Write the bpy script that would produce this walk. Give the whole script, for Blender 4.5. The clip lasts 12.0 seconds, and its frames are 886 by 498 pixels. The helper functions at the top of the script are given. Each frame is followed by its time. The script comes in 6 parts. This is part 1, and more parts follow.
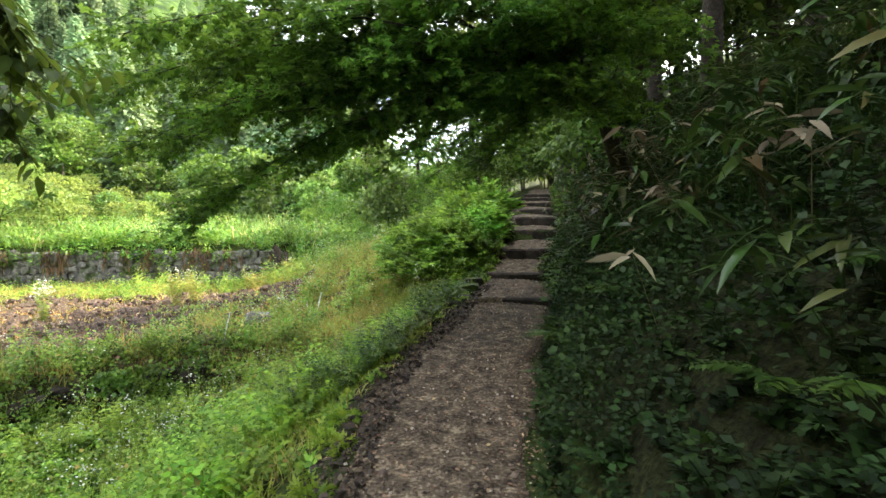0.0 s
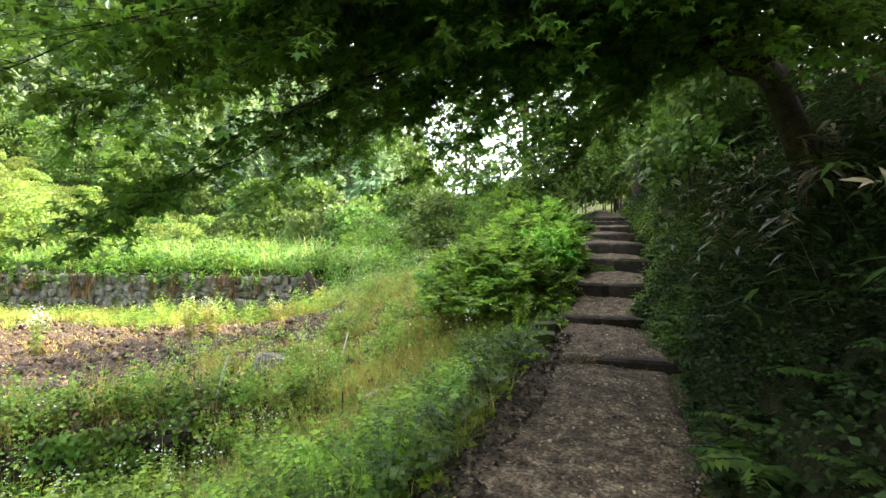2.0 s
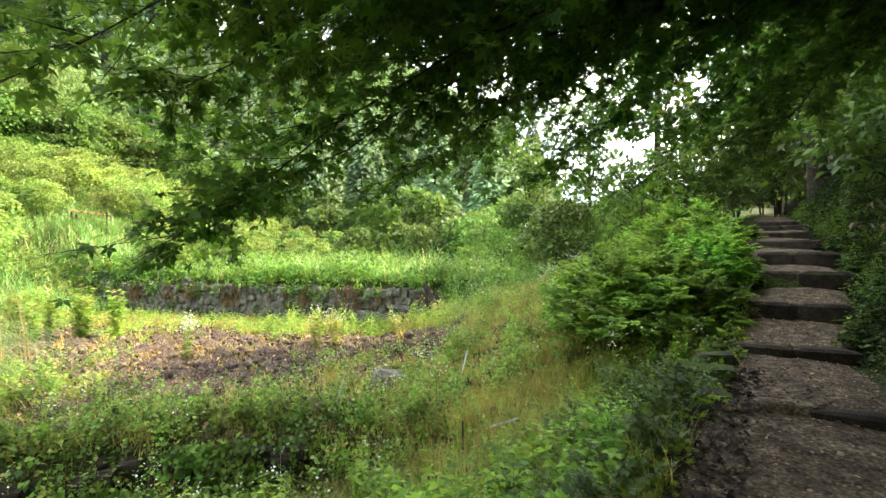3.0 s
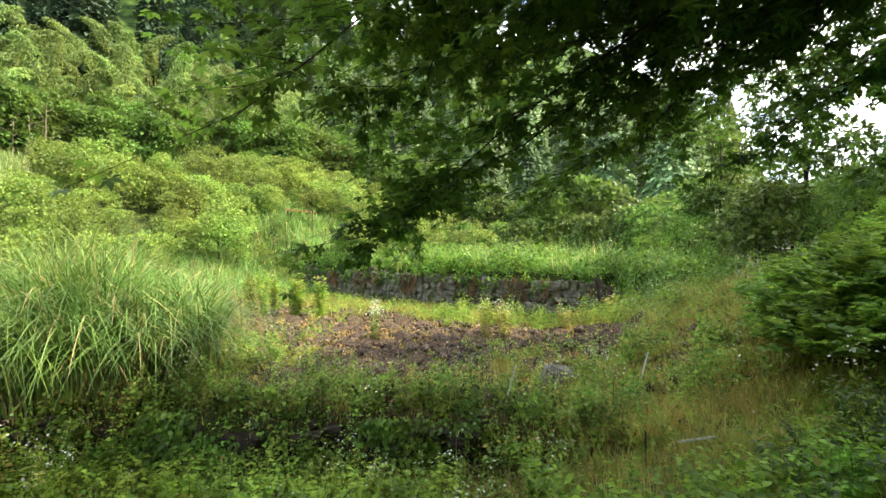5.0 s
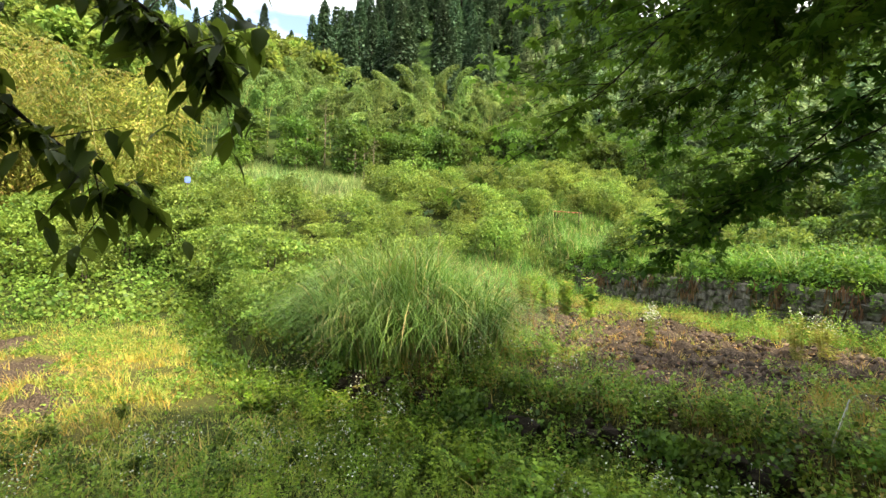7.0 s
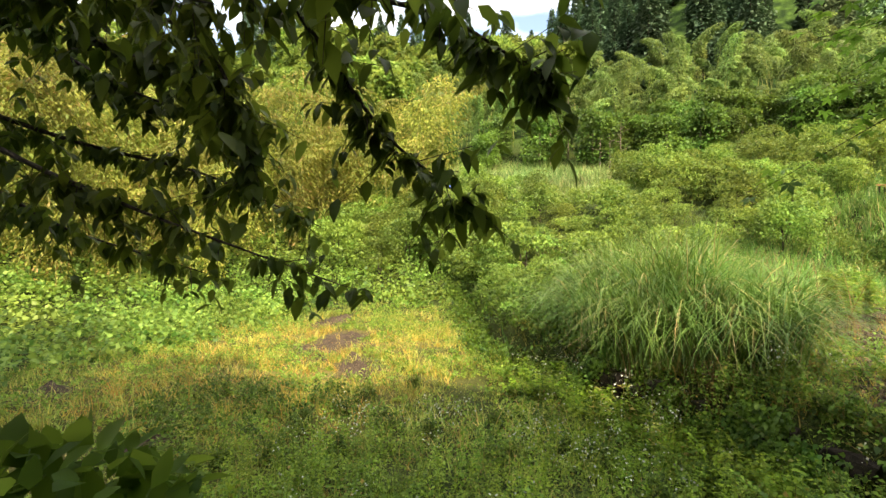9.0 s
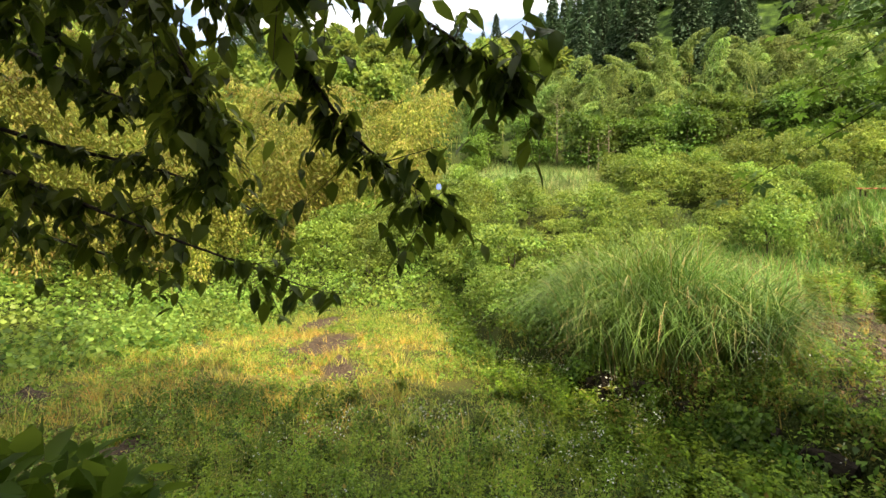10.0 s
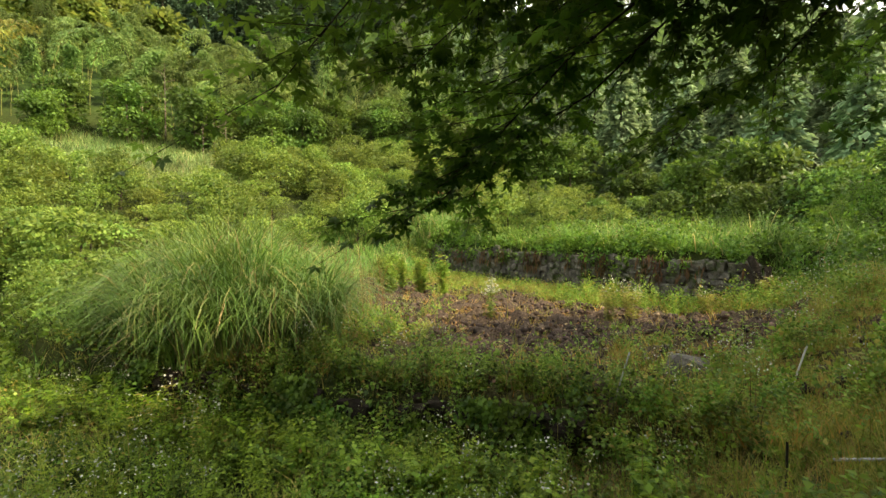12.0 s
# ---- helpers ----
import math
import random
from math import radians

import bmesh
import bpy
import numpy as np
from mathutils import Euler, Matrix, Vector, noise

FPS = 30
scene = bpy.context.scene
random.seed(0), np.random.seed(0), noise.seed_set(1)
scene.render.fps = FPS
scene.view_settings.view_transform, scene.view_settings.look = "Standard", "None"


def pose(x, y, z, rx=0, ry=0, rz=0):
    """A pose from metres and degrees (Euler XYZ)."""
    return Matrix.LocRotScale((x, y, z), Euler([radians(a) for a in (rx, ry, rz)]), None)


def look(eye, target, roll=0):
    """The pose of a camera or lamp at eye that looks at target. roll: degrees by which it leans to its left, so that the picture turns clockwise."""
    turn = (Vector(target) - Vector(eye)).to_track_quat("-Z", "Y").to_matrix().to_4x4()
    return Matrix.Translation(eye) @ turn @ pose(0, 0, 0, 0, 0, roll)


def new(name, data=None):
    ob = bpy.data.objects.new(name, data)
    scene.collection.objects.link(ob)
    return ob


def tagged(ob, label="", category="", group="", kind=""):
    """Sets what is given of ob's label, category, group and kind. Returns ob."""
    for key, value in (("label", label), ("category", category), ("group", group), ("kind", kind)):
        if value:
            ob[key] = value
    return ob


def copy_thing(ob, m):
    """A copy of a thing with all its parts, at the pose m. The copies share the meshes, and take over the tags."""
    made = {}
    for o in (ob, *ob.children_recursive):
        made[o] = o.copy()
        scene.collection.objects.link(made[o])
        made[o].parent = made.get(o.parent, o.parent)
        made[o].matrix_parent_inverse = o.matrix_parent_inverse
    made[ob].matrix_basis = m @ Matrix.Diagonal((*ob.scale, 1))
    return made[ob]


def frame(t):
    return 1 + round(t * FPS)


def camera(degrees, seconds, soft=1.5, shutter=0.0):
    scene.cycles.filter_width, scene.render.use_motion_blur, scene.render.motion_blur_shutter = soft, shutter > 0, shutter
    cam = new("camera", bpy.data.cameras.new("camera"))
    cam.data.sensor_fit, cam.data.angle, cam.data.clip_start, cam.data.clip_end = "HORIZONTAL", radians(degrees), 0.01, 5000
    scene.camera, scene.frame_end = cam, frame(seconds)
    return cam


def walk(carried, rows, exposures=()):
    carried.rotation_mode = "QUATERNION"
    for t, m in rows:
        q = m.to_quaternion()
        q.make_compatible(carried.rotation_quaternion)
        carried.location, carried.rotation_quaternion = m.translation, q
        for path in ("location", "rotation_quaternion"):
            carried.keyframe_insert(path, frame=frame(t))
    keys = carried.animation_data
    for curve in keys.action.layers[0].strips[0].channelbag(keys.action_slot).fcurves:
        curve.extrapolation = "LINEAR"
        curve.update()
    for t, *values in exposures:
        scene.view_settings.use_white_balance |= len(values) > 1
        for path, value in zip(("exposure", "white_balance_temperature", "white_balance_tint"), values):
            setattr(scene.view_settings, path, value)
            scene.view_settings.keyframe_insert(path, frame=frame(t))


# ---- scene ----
cam = camera(87.4, 12.0)
METRES, EYE, TILT, LEAN, TURN = 6.2, 1.5, -3.5, 0.75, 0.0
ROWS = [
    (0.0, 0.0, 0.0, 0.0, 0.0, 0.0, -0.0),
    (0.5, -0.0197, 0.1132, 0.003, -0.26, 0.93, -0.3),
    (1.0, -0.0172, 0.2215, 0.0001, 0.8, 1.86, -0.74),
    (1.5, -0.0368, 0.3196, 0.0004, 2.89, 2.89, -1.3),
    (2.0, -0.0425, 0.4136, 0.0082, 5.53, 3.5, -1.29),
    (2.5, -0.0619, 0.5044, 0.0119, 11.71, 4.09, -1.1),
    (3.0, -0.0954, 0.5595, 0.0109, 19.77, 4.71, -1.9),
    (3.5, -0.1234, 0.5918, 0.0119, 27.52, 4.36, -2.51),
    (5.5, -0.1097, 0.5568, 0.0224, 44.25, 2.38, -3.3),
    (6.0, -0.0981, 0.5473, 0.0236, 50.94, 2.33, -3.67),
    (6.5, -0.0984, 0.5301, 0.0239, 60.76, 1.92, -4.11),
    (7.0, -0.1024, 0.5106, 0.0215, 71.7, 0.54, -4.31),
    (7.5, -0.1025, 0.496, 0.0201, 82.75, -0.82, -3.76),
    (9.5, -0.1047, 0.4505, 0.0224, 102.22, -2.13, -2.65),
    (10.0, -0.1135, 0.4705, 0.0225, 99.88, -1.79, -2.72),
    (10.5, -0.1173, 0.5019, 0.0237, 92.38, -1.42, -2.98),
    (11.0, -0.1152, 0.544, 0.0234, 82.26, -1.48, -2.97),
    (11.5, -0.1066, 0.5903, 0.0196, 69.33, -1.45, -3.18),
    (12.0, -0.0896, 0.6627, 0.0185, 56.45, -0.79, -2.81),
]
EXPOSURES = [(0.0, 2.68, 6800, 14), (1.5, 2.9, 6800, 13), (3.0, 2.55, 6900, 12), (5.5, 1.82, 7000, 11), (7.5, 1.62, 7500, 8), (10.0, 1.45, 8000, 11), (12.0, 1.22, 8100, 11)]
walk(cam, [(t, pose(0, 0, EYE, TILT, LEAN, TURN) @ pose(METRES * x, METRES * y, METRES * z, 90 + pitch, roll, yaw)) for t, x, y, z, yaw, pitch, roll in ROWS], EXPOSURES)

# ---------------------------------------------------------------- light
SUN_AZ, SUN_EL = 60.0, 44.0   # degrees from +y towards +x, and above the horizon
sun_data = bpy.data.lights.new("sun", "SUN")
sun_data.energy, sun_data.angle, sun_data.color = 4.5, radians(0.6), (1.0, 0.9, 0.7)
sun = new("sun", sun_data)
sun_dir = Vector((math.sin(radians(SUN_AZ)) * math.cos(radians(SUN_EL)), math.cos(radians(SUN_AZ)) * math.cos(radians(SUN_EL)), math.sin(radians(SUN_EL))))
sun.matrix_world = look(sun_dir * 50, (0, 0, 0))

world = bpy.data.worlds.new("sky")
scene.world = world
world.use_nodes = True
wn, wl = world.node_tree.nodes, world.node_tree.links
wn.clear()
w_out = wn.new("ShaderNodeOutputWorld")
w_bg = wn.new("ShaderNodeBackground")
w_sky = wn.new("ShaderNodeTexSky")
w_sky.sky_type, w_sky.sun_disc = "NISHITA", False
w_sky.sun_elevation, w_sky.sun_rotation = radians(SUN_EL), radians(SUN_AZ)
w_sky.air_density, w_sky.dust_density = 1.0, 2.0
w_bg.inputs["Strength"].default_value = 0.15
w_co = wn.new("ShaderNodeTexCoord")
w_map = wn.new("ShaderNodeMapping")
w_map.inputs["Scale"].default_value = (1.6, 1.6, 4.0)
w_map.inputs["Location"].default_value = (3.7, 1.9, 0.6)
w_noise = wn.new("ShaderNodeTexNoise")
w_noise.inputs["Scale"].default_value, w_noise.inputs["Detail"].default_value = 1.7, 7.0
w_ramp = wn.new("ShaderNodeValToRGB")
w_ramp.color_ramp.elements[0].position, w_ramp.color_ramp.elements[1].position = 0.40, 0.62
w_mix = wn.new("ShaderNodeMix")
w_mix.data_type = "RGBA"
w_mix.inputs["B"].default_value = (10.0, 10.4, 10.9, 1)
wl.new(w_co.outputs["Generated"], w_map.inputs["Vector"])
wl.new(w_map.outputs["Vector"], w_noise.inputs["Vector"])
wl.new(w_noise.outputs["Fac"], w_ramp.inputs["Fac"])
wl.new(w_ramp.outputs["Color"], w_mix.inputs["Factor"])
wl.new(w_sky.outputs["Color"], w_mix.inputs["A"])
wl.new(w_mix.outputs["Result"], w_bg.inputs["Color"])
wl.new(w_bg.outputs["Background"], w_out.inputs["Surface"])

# ---------------------------------------------------------------- mesh helpers
rng = np.random.default_rng(11)


def np_mesh(name, verts, faces, smooth=False):
    """A mesh from arrays of corners (N, 3) and of faces with equal corner counts (M, k)."""
    me = bpy.data.meshes.new(name)
    verts, faces = np.asarray(verts, dtype=np.float32), np.asarray(faces, dtype=np.int32)
    me.vertices.add(len(verts))
    me.vertices.foreach_set("co", verts.ravel())
    k = faces.shape[1]
    me.loops.add(faces.size)
    me.loops.foreach_set("vertex_index", faces.ravel())
    me.polygons.add(len(faces))
    me.polygons.foreach_set("loop_start", np.arange(0, faces.size, k, dtype=np.int32))
    if smooth:
        me.polygons.foreach_set("use_smooth", np.ones(len(faces), dtype=bool))
    me.update(calc_edges=True)
    return me


def obj(name, me, material, parent=None, label=""):
    ob = new(name, me)
    if material and not me.materials:
        me.materials.append(material)
    if parent is not None:
        ob.parent = parent
    if label:
        ob["label"] = label
    return ob


def joined(pieces):
    """Stack (verts, faces) pairs with equal corner counts into one pair."""
    vs, fs, n = [], [], 0
    for v, f in pieces:
        vs.append(v)
        fs.append(f + n)
        n += len(v)
    return np.concatenate(vs), np.concatenate(fs)


def unit(v):
    return v / np.maximum(np.linalg.norm(v, axis=-1, keepdims=True), 1e-9)


def stamp(tv, tf, loc, along, normal, size):
    """Set one leaf shape (length on y, face on z) at many places."""
    y = unit(along)
    x = unit(np.cross(y, normal))
    z = np.cross(x, y)
    m = np.stack((x, y, z), axis=1) * np.asarray(size).reshape(-1, 1, 1)
    v = np.einsum("kj,nji->nki", tv, m) + loc[:, None, :]
    f = tf[None] + (np.arange(len(loc)) * len(tv))[:, None, None]
    return v.reshape(-1, 3), f.reshape(-1, tf.shape[1])


def maple_leaf():
    v, f = [(0, 0, 0)], []
    for a, l in ((-112, 0.62), (-56, 0.88), (0, 1.0), (56, 0.88), (112, 0.62)):
        i = len(v)
        for b, r, dz in ((-25, 0.52, 0.02), (0, 1.0, -0.15), (25, 0.52, 0.02)):
            q = radians(a + b)
            v.append((math.sin(q) * l * r, math.cos(q) * l * r, dz * l))
        f.append((0, i, i + 1, i + 2))
    return np.array(v), np.array(f)


def oval_leaf(w=0.26, fold=0.12, droop=0.25):
    ys = (0.0, 0.3, 0.66, 1.0)
    ws = (0.01, w, w * 0.8, 0.0)
    v = [(s * b, y, fold * b / w * 0.5 * abs(s) - droop * y * y) for y, b in zip(ys, ws) for s in (-1, 0, 1)]
    f = []
    for i in range(3):
        for s in (0, 1):
            a = i * 3 + s
            f.append((a, a + 1, a + 4, a + 3))
    return np.array(v), np.array(f)


def diamond_leaf(w=0.28):
    return np.array([(0, 0, 0), (w, 0.45, 0.06), (0, 1, -0.15), (-w, 0.45, 0.06)]), np.array([(0, 1, 2, 3)])


def folded_leaf(w=0.3):
    v = [(0, 0, 0), (w, 0.42, 0.07), (0, 1, -0.22), (-w, 0.42, 0.07), (0, 0.5, -0.02)]
    return np.array(v), np.array([(0, 1, 2, 4), (0, 4, 2, 3)])


def lobed_leaf():
    v, f = [(0, 0, 0)], []
    for a, l in ((-70, 0.55), (-32, 0.8), (0, 1.0), (32, 0.8), (70, 0.55)):
        i = len(v)
        for b, r in ((-15, 0.6), (0, 1.0), (15, 0.6)):
            q = radians(a + b)
            v.append((math.sin(q) * l * r, math.cos(q) * l * r, -0.1 * r * l))
        f.append((0, i, i + 1, i + 2))
    return np.array(v), np.array(f)


def blades(base, height, width, lean, bend, seg=3, curl=False):
    """Grass blades: lean and bend are fractions of the height, thrown in a random direction."""
    n = len(base)
    az = rng.uniform(0, 2 * np.pi, n)
    out = np.stack((np.cos(az), np.sin(az), np.zeros(n)), axis=1)
    tw = az + np.pi / 2 + rng.uniform(-0.7, 0.7, n)
    side = np.stack((np.cos(tw), np.sin(tw), np.zeros(n)), axis=1)
    height, width, lean, bend = (np.broadcast_to(np.asarray(a, dtype=float), (n,)) for a in (height, width, lean, bend))
    rows = []
    for s in range(seg + 1):
        t = s / seg
        up = height * (t - (0.75 * bend * t ** 3.2 if curl else 0.55 * bend * t * t))
        run = height * (lean * t + (0.6 * bend * t ** 2.4 if curl else bend * t * t))
        c = base + out * run[:, None] + np.array((0, 0, 1.0)) * up[:, None]
        w = (width * (1 - t) ** 0.75 * 0.5 + 0.0006)[:, None]
        rows += [c - side * w, c + side * w]
    v = np.stack(rows, axis=1)
    f = np.array([(2 * s, 2 * s + 1, 2 * s + 3, 2 * s + 2) for s in range(seg)])
    return v.reshape(-1, 3), (f[None] + (np.arange(n) * (2 * seg + 2))[:, None, None]).reshape(-1, 4)


def tube(points, radii, sides=7):
    p = np.asarray(points, dtype=float)
    t = unit(np.gradient(p, axis=0))
    ref = np.where(np.abs(t[:, 2:3]) > 0.9, np.array([[1.0, 0, 0]]), np.array([[0, 0, 1.0]]))
    a = unit(np.cross(t, ref))
    b = np.cross(t, a)
    q = np.linspace(0, 2 * np.pi, sides, endpoint=False)
    r = np.asarray(radii, dtype=float)[:, None, None]
    v = p[:, None] + r * (np.cos(q)[None, :, None] * a[:, None] + np.sin(q)[None, :, None] * b[:, None])
    f = [(i * sides + j, i * sides + (j + 1) % sides, (i + 1) * sides + (j + 1) % sides, (i + 1) * sides + j) for i in range(len(p) - 1) for j in range(sides)]
    return v.reshape(-1, 3), np.array(f)


def bezier(a, b, c, n):
    t = np.linspace(0, 1, n)[:, None]
    a, b, c = (np.asarray(q, dtype=float) for q in (a, b, c))
    return (1 - t) ** 2 * a + 2 * t * (1 - t) * b + t * t * c


def ribbons(a, b, width):
    """Thin crossed strips from points a to points b."""
    d = unit(b - a)
    s = unit(np.cross(d, np.array([[0.3, 0.2, 1.0]]))) * width
    u = np.cross(d, s)
    out = []
    for w in (s, u):
        v = np.stack((a - w, a + w, b + w * 0.4, b - w * 0.4), axis=1).reshape(-1, 3)
        out.append((v, np.arange(len(v)).reshape(-1, 4)))
    return joined(out)


def wob(x, y, k=1.0, seed=0.0):
    """Smooth bumps of about unit size, for ground and masks."""
    s = seed * 1.7
    return (np.sin(1.3 * k * x + 1.1 * s + 0.7 * np.sin(0.9 * k * y + s)) + np.sin(1.1 * k * y - 0.6 * s + 1.3 * np.sin(0.8 * k * x - s))
            + 0.5 * np.sin(2.9 * k * x + 2.3 * k * y + s) + 0.5 * np.sin(2.6 * k * y - 3.1 * k * x - 2 * s)) / 3.0


def smooth(e0, e1, x):
    t = np.clip((x - e0) / (e1 - e0), 0, 1)
    return t * t * (3 - 2 * t)


# ---------------------------------------------------------------- the lie of the land
STEPS = [(8.6, 0.04), (10.8, 0.25), (12.2, 0.72), (13.6, 1.19), (14.8, 1.56), (16.0, 1.85), (17.0, 2.1), (18.0, 2.32), (19.1, 2.52)]


def path_x(y):
    return np.interp(y, [-30, -6, 0, 3, 5, 6, 8, 8.7, 10.8, 12.2, 13.6, 14.8, 16, 18, 22, 40], [-2.5, -0.6, -0.15, -0.1, 0.1, 0.4, 0.95, 1.15, 1.65, 2.15, 2.6, 2.9, 3.1, 3.7, 4.6, 9])


def path_w(y):
    return np.interp(y, [0, 3, 5, 8, 10, 11, 12.2, 13.6, 16, 20], [0.75, 0.75, 0.95, 0.95, 0.8, 0.62, 0.75, 0.8, 0.68, 0.55])


def path_z(y):
    ys, zs = [-30, -6, 5, 6.8, 8.58], [-1.0, -0.25, -0.25, -0.15, -0.03]
    low = [None, 0.13, 0.48, 0.92, 1.32, 1.7, 1.97, 2.22, 2.42]
    for (sy, sz), lz in zip(STEPS, low):
        if lz is not None:
            ys.append(sy - 0.02)
            zs.append(lz)
        ys.append(sy)
        zs.append(sz)
    return np.interp(y, ys + [24, 40, 80], zs + [3.1, 5, 12])


def path_top(x, y):
    """The trodden surface itself."""
    u = np.abs(x - path_x(y)) / path_w(y)
    return path_z(y) + 0.022 * wob(x, y, 3.1, 5) + 0.010 * wob(x, y, 9.0, 7) - 0.05 * np.minimum(u, 1.1) ** 3


def terrace_front(x):
    return np.interp(x, [-60, -36, -25, -16, -12.4, -5, 0], [-8, -3, -0.3, 1.9, 4.0, 9.6, 10.6])


def ground_z(x, y):
    x, y = np.asarray(x, dtype=float), np.asarray(y, dtype=float)
    base = -2.38 + 1.15 * smooth(-0.1, 0.3, y - terrace_front(x))
    w2 = np.interp(x, [-36, -27, -8, -5], [6.0, 0.25, 0.25, 6.0])
    base = base + 1.8 * smooth(0.0, 1.0, (y - 20.45) / w2)
    west = np.interp(-x, [0, 24, 28, 34, 45, 60, 80, 110, 160, 250, 700], [0, 0, 0.6, 3, 7.0, 12, 22, 38, 62, 85, 100])
    west = west + (38 * smooth(8, 70, y) + 14 * smooth(-20, -80, y)) * smooth(85, 170, -x)
    north = np.interp(y, [0, 36, 48, 60, 80, 110, 150, 300, 700], [0, 0, 2, 9, 27, 54, 76, 100, 110]) * (0.25 + 0.75 * smooth(-42, -74, x))
    south = np.interp(-y, [0, 17, 26, 60, 150, 700], [0, 0, 3, 26, 75, 110])
    base = base + np.maximum(np.maximum(west, north), south)
    base = base + 0.07 * wob(x, y, 0.9, 1) + 0.035 * wob(x, y, 2.7, 2)
    px, pw, pz = path_x(y), path_w(y), path_z(y)
    dl, dr = (px - pw) - x, x - (px + pw)
    slope = np.interp(y, [-10, 4, 8, 12, 20], [0.5, 0.6, 0.5, 0.36, 0.3])
    left = pz - 0.06 - slope * np.maximum(dl, 0) + 0.05 * wob(x, y, 1.6, 3) * smooth(0, 0.8, dl)
    k = 0.35
    h = np.clip(0.5 + 0.5 * (left - base) / k, 0, 1)
    z = base * (1 - h) + left * h + k * h * (1 - h)
    rise = np.interp(dr, [0, 0.15, 1.15, 3.3, 5.6, 40, 200, 700], [0, 0.12, 1.45, 3.4, 4.3, 18, 70, 120])
    bank = pz - 0.06 + rise + 0.12 * wob(x, y, 1.4, 4) * smooth(0.1, 1, dr)
    z = np.where(dr > 0, bank, z)
    return np.where((dl < 0) & (dr < 0), pz - 0.06, z)


def on_ground(x, y, dz=0.0):
    return np.stack((x, y, ground_z(x, y) + dz), axis=1)


def soil_amount(x, y):
    """Bare turned earth: the patch on the upper terrace and the smaller ones on the lower field."""
    def blob(cx, cy, rx, ry, turn=0.0):
        c, s = math.cos(radians(turn)), math.sin(radians(turn))
        u, v = (x - cx) * c + (y - cy) * s, -(x - cx) * s + (y - cy) * c
        return 1.25 - np.sqrt((u / rx) ** 2 + (v / ry) ** 2)
    m = np.maximum.reduce([blob(-11.0, 13.2, 7.8, 4.4, -25), blob(-20, 13.2, 9.0, 3.0, -10), blob(-7.3, 16.0, 4.2, 2.2, -10), blob(-9.0, 11.2, 2.4, 1.6, -40),
                           blob(-17.5, -4.6, 3.0, 1.5, 10), blob(-14.3, -2.6, 1.8, 0.8, 20), blob(-10.5, -9.5, 1.0, 0.8), blob(-8.4, -4.6, 0.9, 0.5), blob(-22, -7, 2.5, 0.9),
                           blob(-3.4, 12.9, 1.0, 0.8), blob(-3.0, 15.0, 0.9, 0.8)])
    return np.clip(m * 1.8 + 0.55 * wob(x, y, 2.1, 5) + 0.35 * wob(x, y, 5.3, 6) - 0.2, 0, 1)


def dry_amount(x, y):
    """Yellowed grass."""
    low = smooth(0, 1, 1.5 - np.sqrt(((x + 15) / 8) ** 2 + ((y + 5) / 5.5) ** 2))
    up = 0.85 * smooth(0, 1, 1.4 - np.sqrt(((x + 6) / 5.0) ** 2 + ((y - 13.5) / 4.5) ** 2))
    return np.clip(np.maximum(low, up) * (0.75 + 0.5 * wob(x, y, 0.8, 8)), 0, 1)


# ---------------------------------------------------------------- materials
def nodes_of(name):
    m = bpy.data.materials.new(name)
    m.use_nodes = True
    return m, m.node_tree.nodes, m.node_tree.links, m.node_tree.nodes["Principled BSDF"]


def ramp_node(nt, stops):
    r = nt.new("ShaderNodeValToRGB")
    while len(r.color_ramp.elements) < len(stops):
        r.color_ramp.elements.new(0.5)
    for e, (p, c) in zip(r.color_ramp.elements, stops):
        e.position, e.color = p, (*c, 1)
    return r


